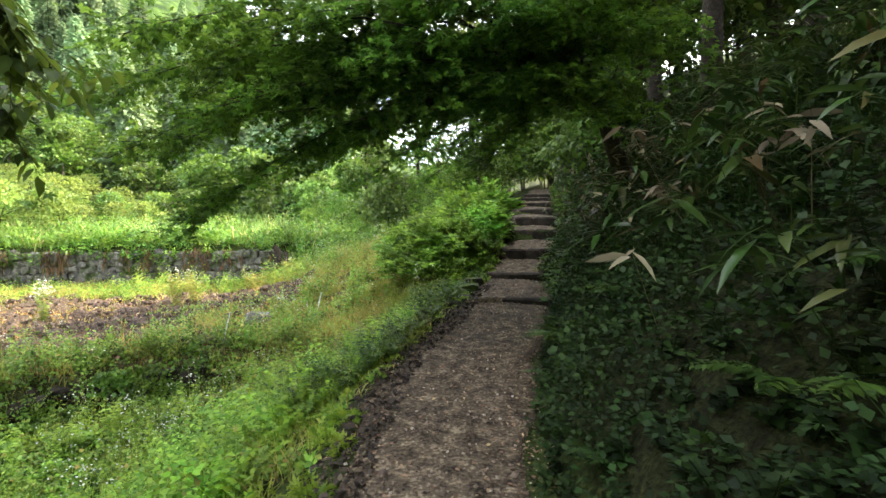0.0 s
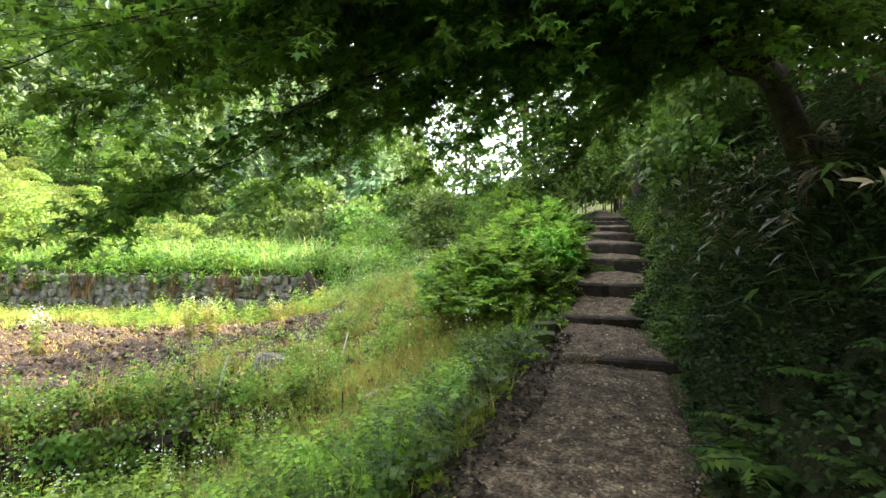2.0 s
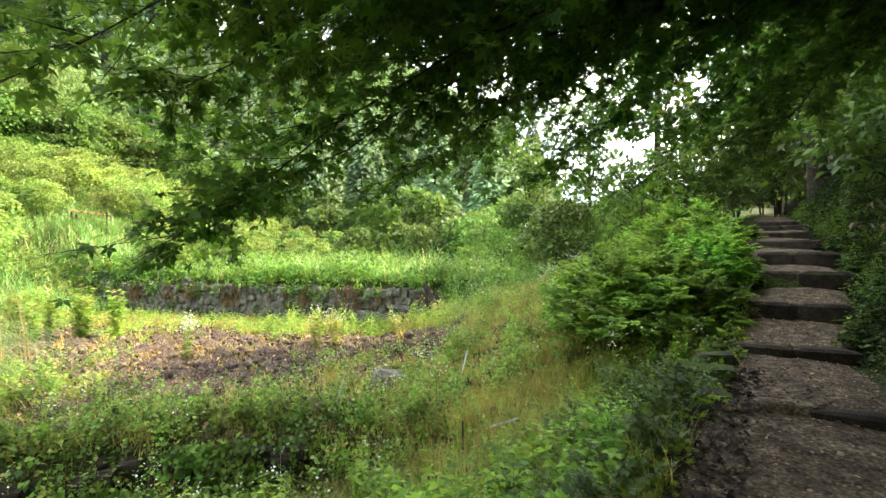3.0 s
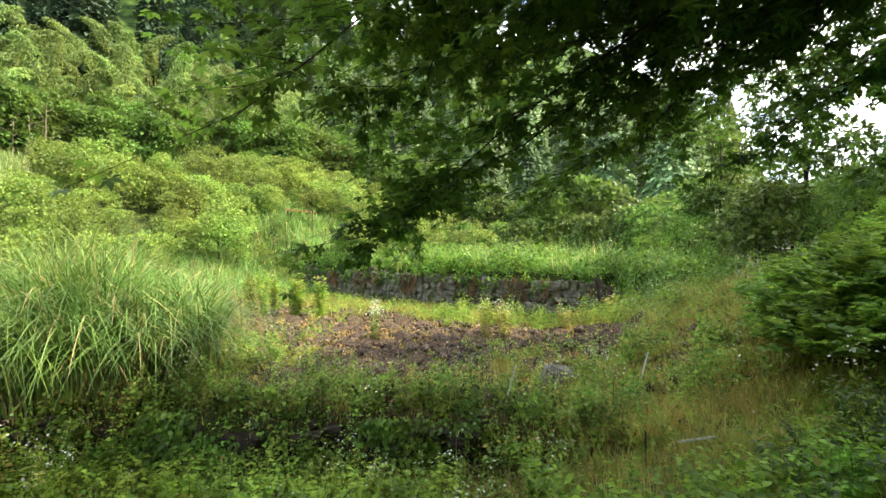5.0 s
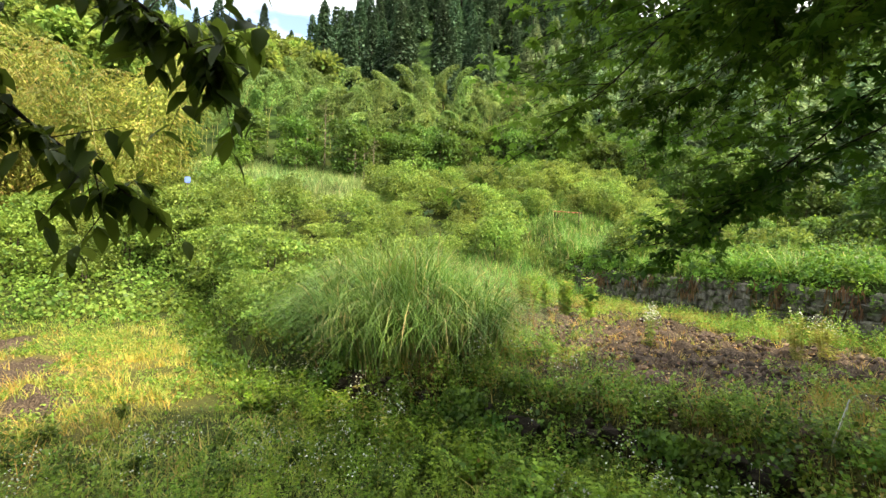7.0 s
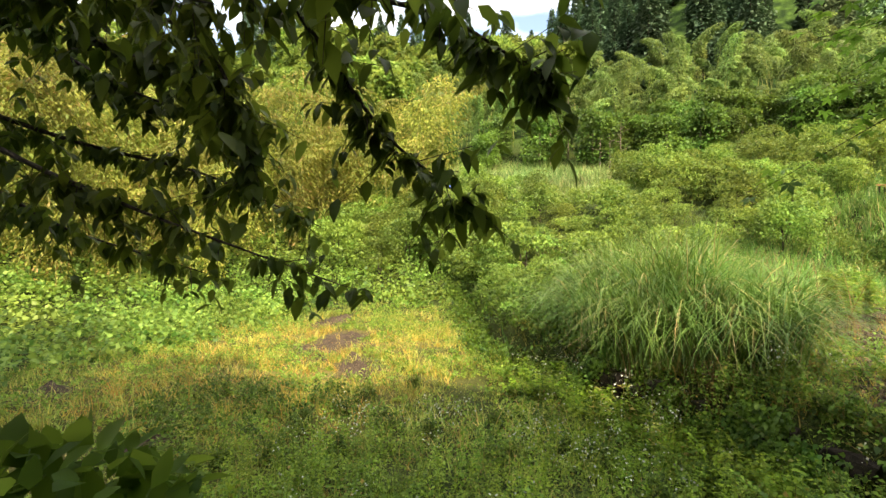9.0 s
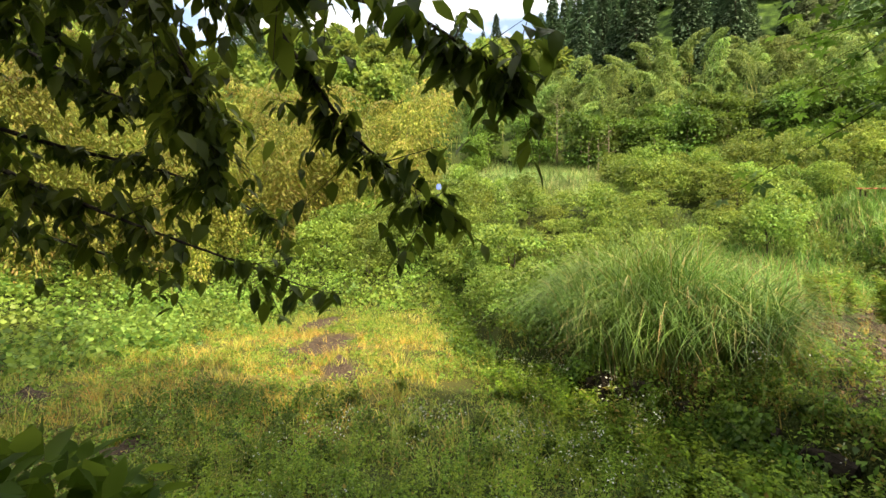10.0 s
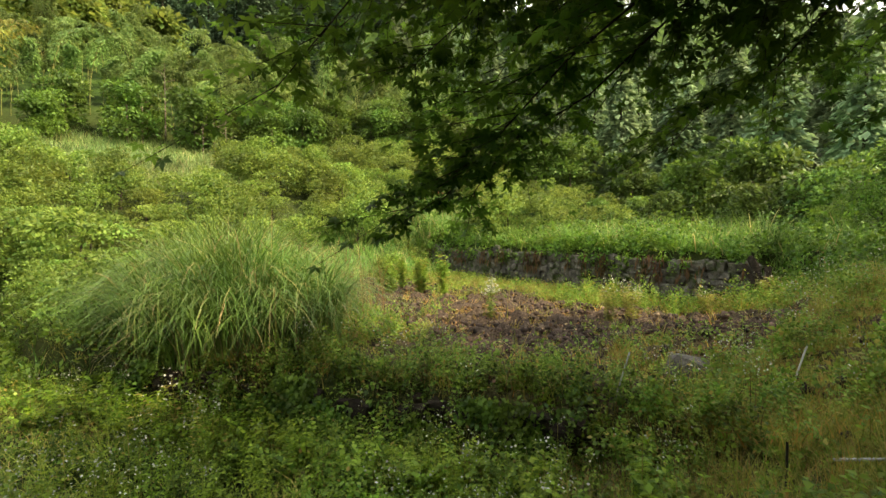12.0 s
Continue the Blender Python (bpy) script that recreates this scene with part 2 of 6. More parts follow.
def leaf_material(name, dark, light, trans=0.35, rough=0.45, dry=None, dry_share=0.06, patch=0.35, glow=1.5):
    """Foliage: colour varies leaf by leaf and in drifts; light comes through the blades."""
    m, n, l, p = nodes_of(name)
    geo = n.new("ShaderNodeNewGeometry")
    stops = [(0.0, dark), (0.8, light)]
    if dry:
        stops = [(0.0, dark), (0.9 - dry_share, light), (1.0 - dry_share * 0.5, dry)]
    r = ramp_node(n, stops)
    l.new(geo.outputs["Random Per Island"], r.inputs["Fac"])
    noi = n.new("ShaderNodeTexNoise")
    noi.inputs["Scale"].default_value, noi.inputs["Detail"].default_value = patch, 3.0
    l.new(geo.outputs["Position"], noi.inputs["Vector"])
    info = n.new("ShaderNodeObjectInfo")
    hsv = n.new("ShaderNodeHueSaturation")
    mr = n.new("ShaderNodeMapRange")
    mr.inputs["From Min"].default_value, mr.inputs["From Max"].default_value = 0.3, 0.7
    mr.inputs["To Min"].default_value, mr.inputs["To Max"].default_value = 0.55, 1.4
    l.new(noi.outputs["Fac"], mr.inputs["Value"])
    mv = n.new("ShaderNodeMapRange")
    mv.inputs["To Min"].default_value, mv.inputs["To Max"].default_value = 0.7, 1.25
    times = n.new("ShaderNodeMath")
    times.operation = "MULTIPLY"
    l.new(info.outputs["Random"], mv.inputs["Value"])
    l.new(mr.outputs["Result"], times.inputs[0])
    l.new(mv.outputs["Result"], times.inputs[1])
    l.new(times.outputs["Value"], hsv.inputs["Value"])
    mh = n.new("ShaderNodeMapRange")
    mh.inputs["To Min"].default_value, mh.inputs["To Max"].default_value = 0.485, 0.51
    l.new(info.outputs["Random"], mh.inputs["Value"])
    noh = n.new("ShaderNodeTexNoise")
    noh.inputs["Scale"].default_value, noh.inputs["Detail"].default_value = patch * 0.55, 2.0
    l.new(geo.outputs["Position"], noh.inputs["Vector"])
    nh = n.new("ShaderNodeMapRange")
    nh.inputs["From Min"].default_value, nh.inputs["From Max"].default_value = 0.3, 0.7
    nh.inputs["To Min"].default_value, nh.inputs["To Max"].default_value = -0.022, 0.016
    l.new(noh.outputs["Fac"], nh.inputs["Value"])
    hue = n.new("ShaderNodeMath")
    hue.operation = "ADD"
    l.new(mh.outputs["Result"], hue.inputs[0])
    l.new(nh.outputs["Result"], hue.inputs[1])
    l.new(hue.outputs["Value"], hsv.inputs["Hue"])
    l.new(r.outputs["Color"], hsv.inputs["Color"])
    l.new(hsv.outputs["Color"], p.inputs["Base Color"])
    p.inputs["Roughness"].default_value = rough
    p.inputs["Specular IOR Level"].default_value = 0.25
    t = n.new("ShaderNodeBsdfTranslucent")
    tc = n.new("ShaderNodeHueSaturation")
    tc.inputs["Hue"].default_value, tc.inputs["Value"].default_value = 0.475, glow
    l.new(hsv.outputs["Color"], tc.inputs["Color"])
    l.new(tc.outputs["Color"], t.inputs["Color"])
    mix = n.new("ShaderNodeMixShader")
    mix.inputs["Fac"].default_value = trans
    l.new(p.outputs["BSDF"], mix.inputs[1])
    l.new(t.outputs["BSDF"], mix.inputs[2])
    l.new(mix.outputs["Shader"], n["Material Output"].inputs["Surface"])
    return m


def rough_material(name, colours, scale=6.0, fine=60.0, bump=0.4, rough=0.9, moss=None, moss_level=0.55):
    """Earth, bark and stone: two scales of mottling and relief, with moss on upward faces if wanted."""
    m, n, l, p = nodes_of(name)
    geo = n.new("ShaderNodeNewGeometry")
    a, b = n.new("ShaderNodeTexNoise"), n.new("ShaderNodeTexNoise")
    a.inputs["Scale"].default_value, a.inputs["Detail"].default_value = scale, 6.0
    b.inputs["Scale"].default_value, b.inputs["Detail"].default_value = fine, 4.0
    l.new(geo.outputs["Position"], a.inputs["Vector"])
    l.new(geo.outputs["Position"], b.inputs["Vector"])
    add = n.new("ShaderNodeMath")
    add.operation = "ADD"
    half = n.new("ShaderNodeMath")
    half.operation = "MULTIPLY"
    half.inputs[1].default_value = 0.5
    l.new(a.outputs["Fac"], add.inputs[0])
    l.new(b.outputs["Fac"], add.inputs[1])
    l.new(add.outputs["Value"], half.inputs[0])
    k = len(colours)
    r = ramp_node(n, [(0.36 + 0.28 * i / max(k - 1, 1), c) for i, c in enumerate(colours)])
    l.new(half.outputs["Value"], r.inputs["Fac"])
    info = n.new("ShaderNodeObjectInfo")
    mr = n.new("ShaderNodeMapRange")
    mr.inputs["To Min"].default_value, mr.inputs["To Max"].default_value = 0.75, 1.2
    l.new(info.outputs["Random"], mr.inputs["Value"])
    hsv = n.new("ShaderNodeHueSaturation")
    l.new(mr.outputs["Result"], hsv.inputs["Value"])
    l.new(r.outputs["Color"], hsv.inputs["Color"])
    colour = hsv.outputs["Color"]
    if moss:
        c = n.new("ShaderNodeTexNoise")
        c.inputs["Scale"].default_value, c.inputs["Detail"].default_value = scale * 0.6, 5.0
        l.new(geo.outputs["Position"], c.inputs["Vector"])
        mm = ramp_node(n, [(moss_level - 0.06, (0, 0, 0)), (moss_level + 0.06, (1, 1, 1))])
        l.new(c.outputs["Fac"], mm.inputs["Fac"])
        mx = n.new("ShaderNodeMix")
        mx.data_type = "RGBA"
        mx.inputs["B"].default_value = (*moss, 1)
        l.new(mm.outputs["Color"], mx.inputs["Factor"])
        l.new(colour, mx.inputs["A"])
        colour = mx.outputs["Result"]
    l.new(colour, p.inputs["Base Color"])
    p.inputs["Roughness"].default_value = rough
    p.inputs["Specular IOR Level"].default_value = 0.2
    bp = n.new("ShaderNodeBump")
    bp.inputs["Strength"].default_value, bp.inputs["Distance"].default_value = bump, 0.03
    l.new(half.outputs["Value"], bp.inputs["Height"])
    l.new(bp.outputs["Normal"], p.inputs["Normal"])
    return m


def ground_material():
    m, n, l, p = nodes_of("meadow_ground")
    geo = n.new("ShaderNodeNewGeometry")
    a, b = n.new("ShaderNodeTexNoise"), n.new("ShaderNodeTexNoise")
    a.inputs["Scale"].default_value, a.inputs["Detail"].default_value = 1.3, 6.0
    b.inputs["Scale"].default_value, b.inputs["Detail"].default_value = 22.0, 5.0
    l.new(geo.outputs["Position"], a.inputs["Vector"])
    l.new(geo.outputs["Position"], b.inputs["Vector"])
    green = ramp_node(n, [(0.3, (0.012, 0.016, 0.005)), (0.55, (0.03, 0.045, 0.011)), (0.75, (0.065, 0.08, 0.02))])
    l.new(b.outputs["Fac"], green.inputs["Fac"])
    soil = ramp_node(n, [(0.32, (0.014, 0.010, 0.008)), (0.5, (0.05, 0.037, 0.027)), (0.7, (0.15, 0.112, 0.08))])
    l.new(b.outputs["Fac"], soil.inputs["Fac"])
    straw = ramp_node(n, [(0.3, (0.06, 0.055, 0.015)), (0.7, (0.2, 0.17, 0.05))])
    l.new(b.outputs["Fac"], straw.inputs["Fac"])
    mask = n.new("ShaderNodeAttribute")
    mask.attribute_name = "cover"
    sep = n.new("ShaderNodeSeparateColor")
    l.new(mask.outputs["Color"], sep.inputs["Color"])
    m1, m2 = n.new("ShaderNodeMix"), n.new("ShaderNodeMix")
    m1.data_type = m2.data_type = "RGBA"
    l.new(sep.outputs["Green"], m1.inputs["Factor"])
    l.new(green.outputs["Color"], m1.inputs["A"])
    l.new(straw.outputs["Color"], m1.inputs["B"])
    l.new(sep.outputs["Red"], m2.inputs["Factor"])
    l.new(m1.outputs["Result"], m2.inputs["A"])
    l.new(soil.outputs["Color"], m2.inputs["B"])
    c = n.new("ShaderNodeTexNoise")
    c.inputs["Scale"].default_value, c.inputs["Detail"].default_value = 0.45, 8.0
    l.new(geo.outputs["Position"], c.inputs["Vector"])
    wood = ramp_node(n, [(0.35, (0.008, 0.02, 0.005)), (0.55, (0.03, 0.06, 0.012)), (0.75, (0.07, 0.12, 0.025))])
    l.new(c.outputs["Fac"], wood.inputs["Fac"])
    m3 = n.new("ShaderNodeMix")
    m3.data_type = "RGBA"
    l.new(sep.outputs["Blue"], m3.inputs["Factor"])
    l.new(m2.outputs["Result"], m3.inputs["A"])
    l.new(wood.outputs["Color"], m3.inputs["B"])
    # near-black humus: the right bank's shade is painted into this ramp
    shaded_humus = ramp_node(n, [(0.35, (0.006, 0.006, 0.003)), (0.55, (0.013, 0.015, 0.006)), (0.75, (0.03, 0.03, 0.012))])
    l.new(b.outputs["Fac"], shaded_humus.inputs["Fac"])
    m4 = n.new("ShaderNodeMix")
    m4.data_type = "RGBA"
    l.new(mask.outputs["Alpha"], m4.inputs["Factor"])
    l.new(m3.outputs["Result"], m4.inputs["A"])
    l.new(shaded_humus.outputs["Color"], m4.inputs["B"])
    l.new(m4.outputs["Result"], p.inputs["Base Color"])
    p.inputs["Roughness"].default_value = 0.95
    p.inputs["Specular IOR Level"].default_value = 0.1
    bp = n.new("ShaderNodeBump")
    bp.inputs["Strength"].default_value, bp.inputs["Distance"].default_value = 0.8, 0.08
    l.new(b.outputs["Fac"], bp.inputs["Height"])
    l.new(bp.outputs["Normal"], p.inputs["Normal"])
    return m


def plain_material(name, colour, rough=0.6, metal=0.0):
    m = rough_material(name, [tuple(c * 0.75 for c in colour), colour, tuple(min(1, c * 1.2) for c in colour)], 9, 80, 0.1, rough)
    m.node_tree.nodes["Principled BSDF"].inputs["Metallic"].default_value = metal
    return m


M_GROUND = ground_material()
M_PATH = rough_material("path_earth", [(0.010, 0.007, 0.005), (0.046, 0.034, 0.022), (0.095, 0.073, 0.048), (0.22, 0.178, 0.122)], 7, 34, 1.0, 0.95)
# stone darkened to hold the shade on undercut risers and the field wall
M_STEP = rough_material("step_stone", [(0.008, 0.006, 0.005), (0.022, 0.017, 0.013), (0.05, 0.041, 0.032)], 5, 50, 0.6, 0.9, (0.03, 0.045, 0.01), 0.66)
M_WALL = rough_material("wall_stone", [(0.035, 0.034, 0.03), (0.095, 0.092, 0.08), (0.2, 0.195, 0.17)], 4, 40, 0.6, 0.9, (0.04, 0.06, 0.016), 0.58)
M_MOSS = rough_material("mossy_stone", [(0.014, 0.014, 0.010), (0.035, 0.034, 0.024), (0.075, 0.07, 0.055)], 6, 50, 0.6, 0.95, (0.04, 0.065, 0.012), 0.5)
M_BARK = rough_material("bark", [(0.018, 0.014, 0.011), (0.04, 0.032, 0.025), (0.075, 0.062, 0.05)], 14, 70, 0.8, 0.95)
M_PALEBARK = rough_material("pale_bark", [(0.06, 0.048, 0.038), (0.12, 0.097, 0.076), (0.19, 0.16, 0.13)], 9, 60, 0.5, 0.9)
M_MAPLE = leaf_material("maple_leaf", (0.026, 0.078, 0.011), (0.085, 0.19, 0.024), 0.54, 0.5, None, 0, 0.8, 1.5)
M_CHERRY = leaf_material("cherry_leaf", (0.03, 0.075, 0.009), (0.09, 0.165, 0.022), 0.5, 0.6, None, 0, 0.8)
M_WEED = leaf_material("weed_leaf", (0.05, 0.125, 0.014), (0.18, 0.30, 0.05), 0.42, 0.5, (0.28, 0.22, 0.06), 0.03, 3.0)
M_LUSH = leaf_material("lush_weed_leaf", (0.06, 0.165, 0.013), (0.21, 0.38, 0.042), 0.46, 0.5, None, 0, 1.6)
M_FEATHER = leaf_material("feathery_leaf", (0.04, 0.135, 0.014), (0.16, 0.34, 0.042), 0.48, 0.5, None, 0, 1.8)
M_GRASS = leaf_material("grass_blade", (0.10, 0.15, 0.022), (0.3, 0.33, 0.075), 0.4, 0.5, (0.38, 0.29, 0.1), 0.1, 2.2)
M_STRAW = leaf_material("yellowed_grass", (0.15, 0.17, 0.022), (0.36, 0.28, 0.06), 0.35, 0.6, (0.42, 0.24, 0.06), 0.25, 1.2)
M_SILVER = leaf_material("silver_grass", (0.038, 0.115, 0.02), (0.15, 0.285, 0.065), 0.3, 0.4, (0.42, 0.33, 0.15), 0.03, 0.7)
# sasa and ivy greens are lowered to carry the bank's deep tree shade
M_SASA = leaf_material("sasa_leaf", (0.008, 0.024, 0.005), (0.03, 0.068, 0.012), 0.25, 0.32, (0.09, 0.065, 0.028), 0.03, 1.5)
M_SHADEDIVY = leaf_material("shaded_ivy_leaf", (0.004, 0.014, 0.003), (0.017, 0.044, 0.007), 0.2, 0.75, None, 0, 3.0)
M_FERN = leaf_material("fern_leaf", (0.010, 0.04, 0.008), (0.045, 0.115, 0.018), 0.3, 0.5, None, 0, 2.2)
M_DEAD = leaf_material("withered_leaf", (0.06, 0.038, 0.016), (0.17, 0.115, 0.05), 0.3, 0.7, None, 0, 1.2)
M_PALEDEAD = leaf_material("bleached_leaf", (0.09, 0.075, 0.045), (0.25, 0.215, 0.14), 0.3, 0.7, None, 0, 1.2)
M_SHRUB = leaf_material("shrub_leaf", (0.025, 0.075, 0.008), (0.095, 0.2, 0.026), 0.42, 0.5, None, 0, 2.6)
# extra blue in the bush, bamboo and cedar greens stands in for distance haze
M_BUSH = leaf_material("field_bush_leaf", (0.045, 0.105, 0.018), (0.165, 0.25, 0.05), 0.4, 0.5, None, 0, 0.5)
M_BAMBOO = leaf_material("bamboo_leaf", (0.05, 0.11, 0.028), (0.165, 0.255, 0.07), 0.4, 0.5, None, 0, 0.15)
M_YBAMBOO = leaf_material("yellowing_bamboo_leaf", (0.09, 0.14, 0.022), (0.25, 0.28, 0.06), 0.4, 0.55, (0.33, 0.26, 0.08), 0.04, 0.3)
M_CEDAR = leaf_material("cedar_needles", (0.022, 0.055, 0.032), (0.07, 0.13, 0.068), 0.15, 0.6, None, 0, 0.1)
# the same cedar needles with bright haze painted in as a paler green
M_HAZEDCEDAR = leaf_material("hazed_cedar_needles", (0.07, 0.14, 0.07), (0.19, 0.29, 0.14), 0.25, 0.6, None, 0, 0.1)
M_MEADOW = leaf_material("meadow_grass", (0.08, 0.14, 0.04), (0.19, 0.27, 0.09), 0.35, 0.5, (0.34, 0.3, 0.14), 0.05, 0.25)
M_WOOD = leaf_material("forest_leaf", (0.026, 0.068, 0.013), (0.09, 0.175, 0.03), 0.35, 0.5, None, 0, 0.3)
M_CULM = plain_material("bamboo_culm", (0.2, 0.2, 0.06), 0.45)
M_WHITE = leaf_material("white_petal", (0.4, 0.42, 0.36), (0.62, 0.63, 0.56), 0.3, 0.6, None, 0, 1.0, 1.0)
M_DARKLITTER = leaf_material("damp_litter", (0.008, 0.006, 0.004), (0.04, 0.029, 0.019), 0.05, 0.7, (0.11, 0.09, 0.05), 0.05, 2.0)
M_GRAVEL = leaf_material("gravel", (0.035, 0.026, 0.02), (0.15, 0.115, 0.085), 0.0, 0.85, (0.26, 0.23, 0.19), 0.04, 2.0)
M_CLOD = leaf_material("soil_clod", (0.016, 0.012, 0.009), (0.095, 0.071, 0.053), 0.0, 0.95, (0.2, 0.155, 0.105), 0.05, 0.9)
M_PLASTIC = plain_material("grey_plastic", (0.5, 0.52, 0.54), 0.4)
M_IRON = plain_material("dark_iron", (0.03, 0.028, 0.026), 0.5, 0.6)
M_RUST = plain_material("rusty_red_metal", (0.34, 0.10, 0.06), 0.7)
M_BLUE = plain_material("blue_paint", (0.12, 0.2, 0.62), 0.5)
M_LITTER = leaf_material("leaf_litter", (0.03, 0.02, 0.012), (0.19, 0.125, 0.075), 0.1, 0.8, (0.32, 0.25, 0.13), 0.1, 1.5)

# ---------------------------------------------------------------- ground
gx = np.unique(np.concatenate((np.arange(-30, 9, 0.16), -30 - np.geomspace(0.5, 1500, 60), 9 + np.geomspace(0.5, 1500, 45))))
gy = np.unique(np.concatenate((np.arange(-16, 26, 0.16), 26 + np.geomspace(0.5, 1500, 50), -16 - np.geomspace(0.5, 1500, 45))))
GX, GY = np.meshgrid(gx, gy)
fx, fy = GX.ravel(), GY.ravel()
soil_v, dry_v = soil_amount(fx, fy), dry_amount(fx, fy)
# mask for the painted shade on the ground right of the path
bank_shade_v = 0.9 * smooth(0.0, 0.4, fx - path_x(fy) - path_w(fy)) * smooth(60, 30, np.hypot(fx, fy - 5))
gz = ground_z(fx, fy) + soil_v * 0.18 * (wob(fx, fy, 4.2, 9) + wob(fx, fy, 7.5, 3))
nx, ny = len(gx), len(gy)
ii = (np.arange(ny - 1)[:, None] * nx + np.arange(nx - 1)[None]).ravel()
ground_me = np_mesh("ground", np.stack((fx, fy, gz), axis=1), np.stack((ii, ii + 1, ii + nx + 1, ii + nx), axis=1), True)
cover = ground_me.color_attributes.new("cover", "FLOAT_COLOR", "POINT")
cover.data.foreach_set("color", np.stack((soil_v, dry_v, smooth(44, 62, np.hypot(fx + 20, fy - 8)), bank_shade_v), axis=1).astype(np.float32).ravel())
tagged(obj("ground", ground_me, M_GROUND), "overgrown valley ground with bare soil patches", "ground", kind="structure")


def make_path():
    ys = list(np.arange(-8, 8.5, 0.14))
    for (sy, _), nxt in zip(STEPS, STEPS[1:] + [(24.0, 0)]):
        ys += [sy - 0.021, sy - 0.019, sy] + list(np.arange(sy + 0.15, nxt[0] - 0.1, 0.15))
    ys = np.array(ys)
    u = np.linspace(-1, 1, 22)
    Y, U = np.meshgrid(ys, u, indexing="ij")
    edge = 1 + 0.16 * wob(Y * 2.2, U * 0 + 3.0, 1.0, 4) + 0.05 * wob(Y * 7, U, 1.0, 2)
    X = path_x(Y) + U * path_w(Y) * edge
    Z = path_top(X, Y) - 0.16 * (np.abs(U) > 0.99)
    r, c = X.shape
    q = (np.arange(r - 1)[:, None] * c + np.arange(c - 1)[None]).ravel()
    me = np_mesh("path", np.stack((X, Y, Z), axis=-1).reshape(-1, 3), np.stack((q, q + 1, q + c + 1, q + c), axis=1), True)
    tagged(obj("path", me, M_PATH), "trodden brown earth footpath with fine gravel", "path", kind="structure")


make_path()


# ---------------------------------------------------------------- stones
def stone_mesh(name, w, d, h, seed, rough=0.16):
    """A worn block: a bevelled box with knocked corners."""
    r = np.random.default_rng(seed)
    bm = bmesh.new()
    bmesh.ops.create_cube(bm, size=1.0)
    bmesh.ops.bevel(bm, geom=bm.edges[:], offset=0.16, segments=1, affect="EDGES")
    for v in bm.verts:
        v.co.x = (v.co.x + r.uniform(-rough, rough) * 0.6) * w
        v.co.y = (v.co.y + r.uniform(-rough, rough) * 0.6) * d
        v.co.z = (v.co.z + r.uniform(-rough, rough) * 0.6) * h
    me = bpy.data.meshes.new(name)
    bm.to_mesh(me)
    bm.free()
    return me


STONES = [stone_mesh("stone", 1, 1, 1, 40 + i, 0.26) for i in range(14)]
DARK_STONES = [stone_mesh("stone", 1, 1, 1, 70 + i, 0.3) for i in range(10)]
for me in STONES:
    me.materials.append(M_WALL)
for me in DARK_STONES:
    me.materials.append(M_STEP)


def place_stone(parent, name, meshes, x, y, z, w, d, h, turn, tilt=0.0, roll=0.0):
    ob = new(name, meshes[int(rng.integers(len(meshes)))])
    ob.parent = parent
    ob.matrix_local = pose(x, y, z, tilt, roll, turn) @ Matrix.Diagonal((w, d, h, 1))
    return ob


def stone_wall(name, x0, y0, x1, y1, z_of, height_of, size, label, share=1.0):
    """A dry-laid retaining wall: a dark earth core with rough stones set into its face."""
    wall = new(name)
    ang = math.degrees(math.atan2(y1 - y0, x1 - x0))
    length = math.hypot(x1 - x0, y1 - y0)
    wall.matrix_world = pose(x0, y0, 0, 0, 0, ang)
    n = int(length / 0.4)
    v, f = [], []
    for i in range(n + 1):
        s = length * i / n
        wx, wy = x0 + (x1 - x0) * i / n, y0 + (y1 - y0) * i / n
        b, h = z_of(wx, wy), height_of(s)
        for yy, zz in ((0.04, b - 0.3), (0.14, b + h), (0.5, b + h), (0.5, b - 0.3)):
            v.append((s, yy, zz))
        if i:
            for k in range(3):
                f.append((4 * i - 4 + k, 4 * i + k, 4 * i + k + 1, 4 * i - 3 + k))
    obj("earth_core", np_mesh("earth_core", np.array(v), np.array(f)), M_BARK, wall)
    z = 0.0
    while z < 1.6:
        s = rng.uniform(-0.2, 0.1)
        rh = size * rng.uniform(0.7, 1.05)
        while s < length:
            w = size * rng.uniform(0.7, 1.5)
            hs = rh * rng.uniform(0.8, 1.15)
            mid = s + w / 2
            zz = z + rng.uniform(-0.06, 0.06)
            if zz + hs * 0.4 < height_of(mid) and 0 < mid < length and rng.uniform() < share:
                wx, wy = x0 + (x1 - x0) * mid / length, y0 + (y1 - y0) * mid / length
                place_stone(wall, "stone", DARK_STONES if share < 1 else STONES, mid, 0.02 + 0.06 * (zz / 1.2) + rng.uniform(-0.04, 0.04), z_of(wx, wy) + zz + hs / 2, w * 1.02, 0.3, hs * 1.05, rng.uniform(-8, 8), rng.uniform(-10, 10), rng.uniform(-22, 22))
            s += w * 0.98
        z += rh * 0.93
    return tagged(wall, label, "stone wall", kind="structure")


stone_wall("terrace_wall", -26.5, 20.35, -7.4, 20.35, lambda x, y: -1.24 + 0 * x, lambda s: float(np.interp(s, [0, 6, 14, 19.1], [1.6, 1.58, 1.52, 1.35])) + 0.1 * math.sin(1.7 * s) * math.sin(0.6 * s + 1), 0.36, "dry-laid grey stone terrace wall with hanging weeds")
stone_wall("field_wall", -12.4, 4.05, -5.0, 9.55, lambda x, y: -2.42 + 0 * x, lambda s: 0.86 + 0.1 * math.sin(s), 0.26, "overgrown stone terrace wall, shade put into its dark stones", 0.35)


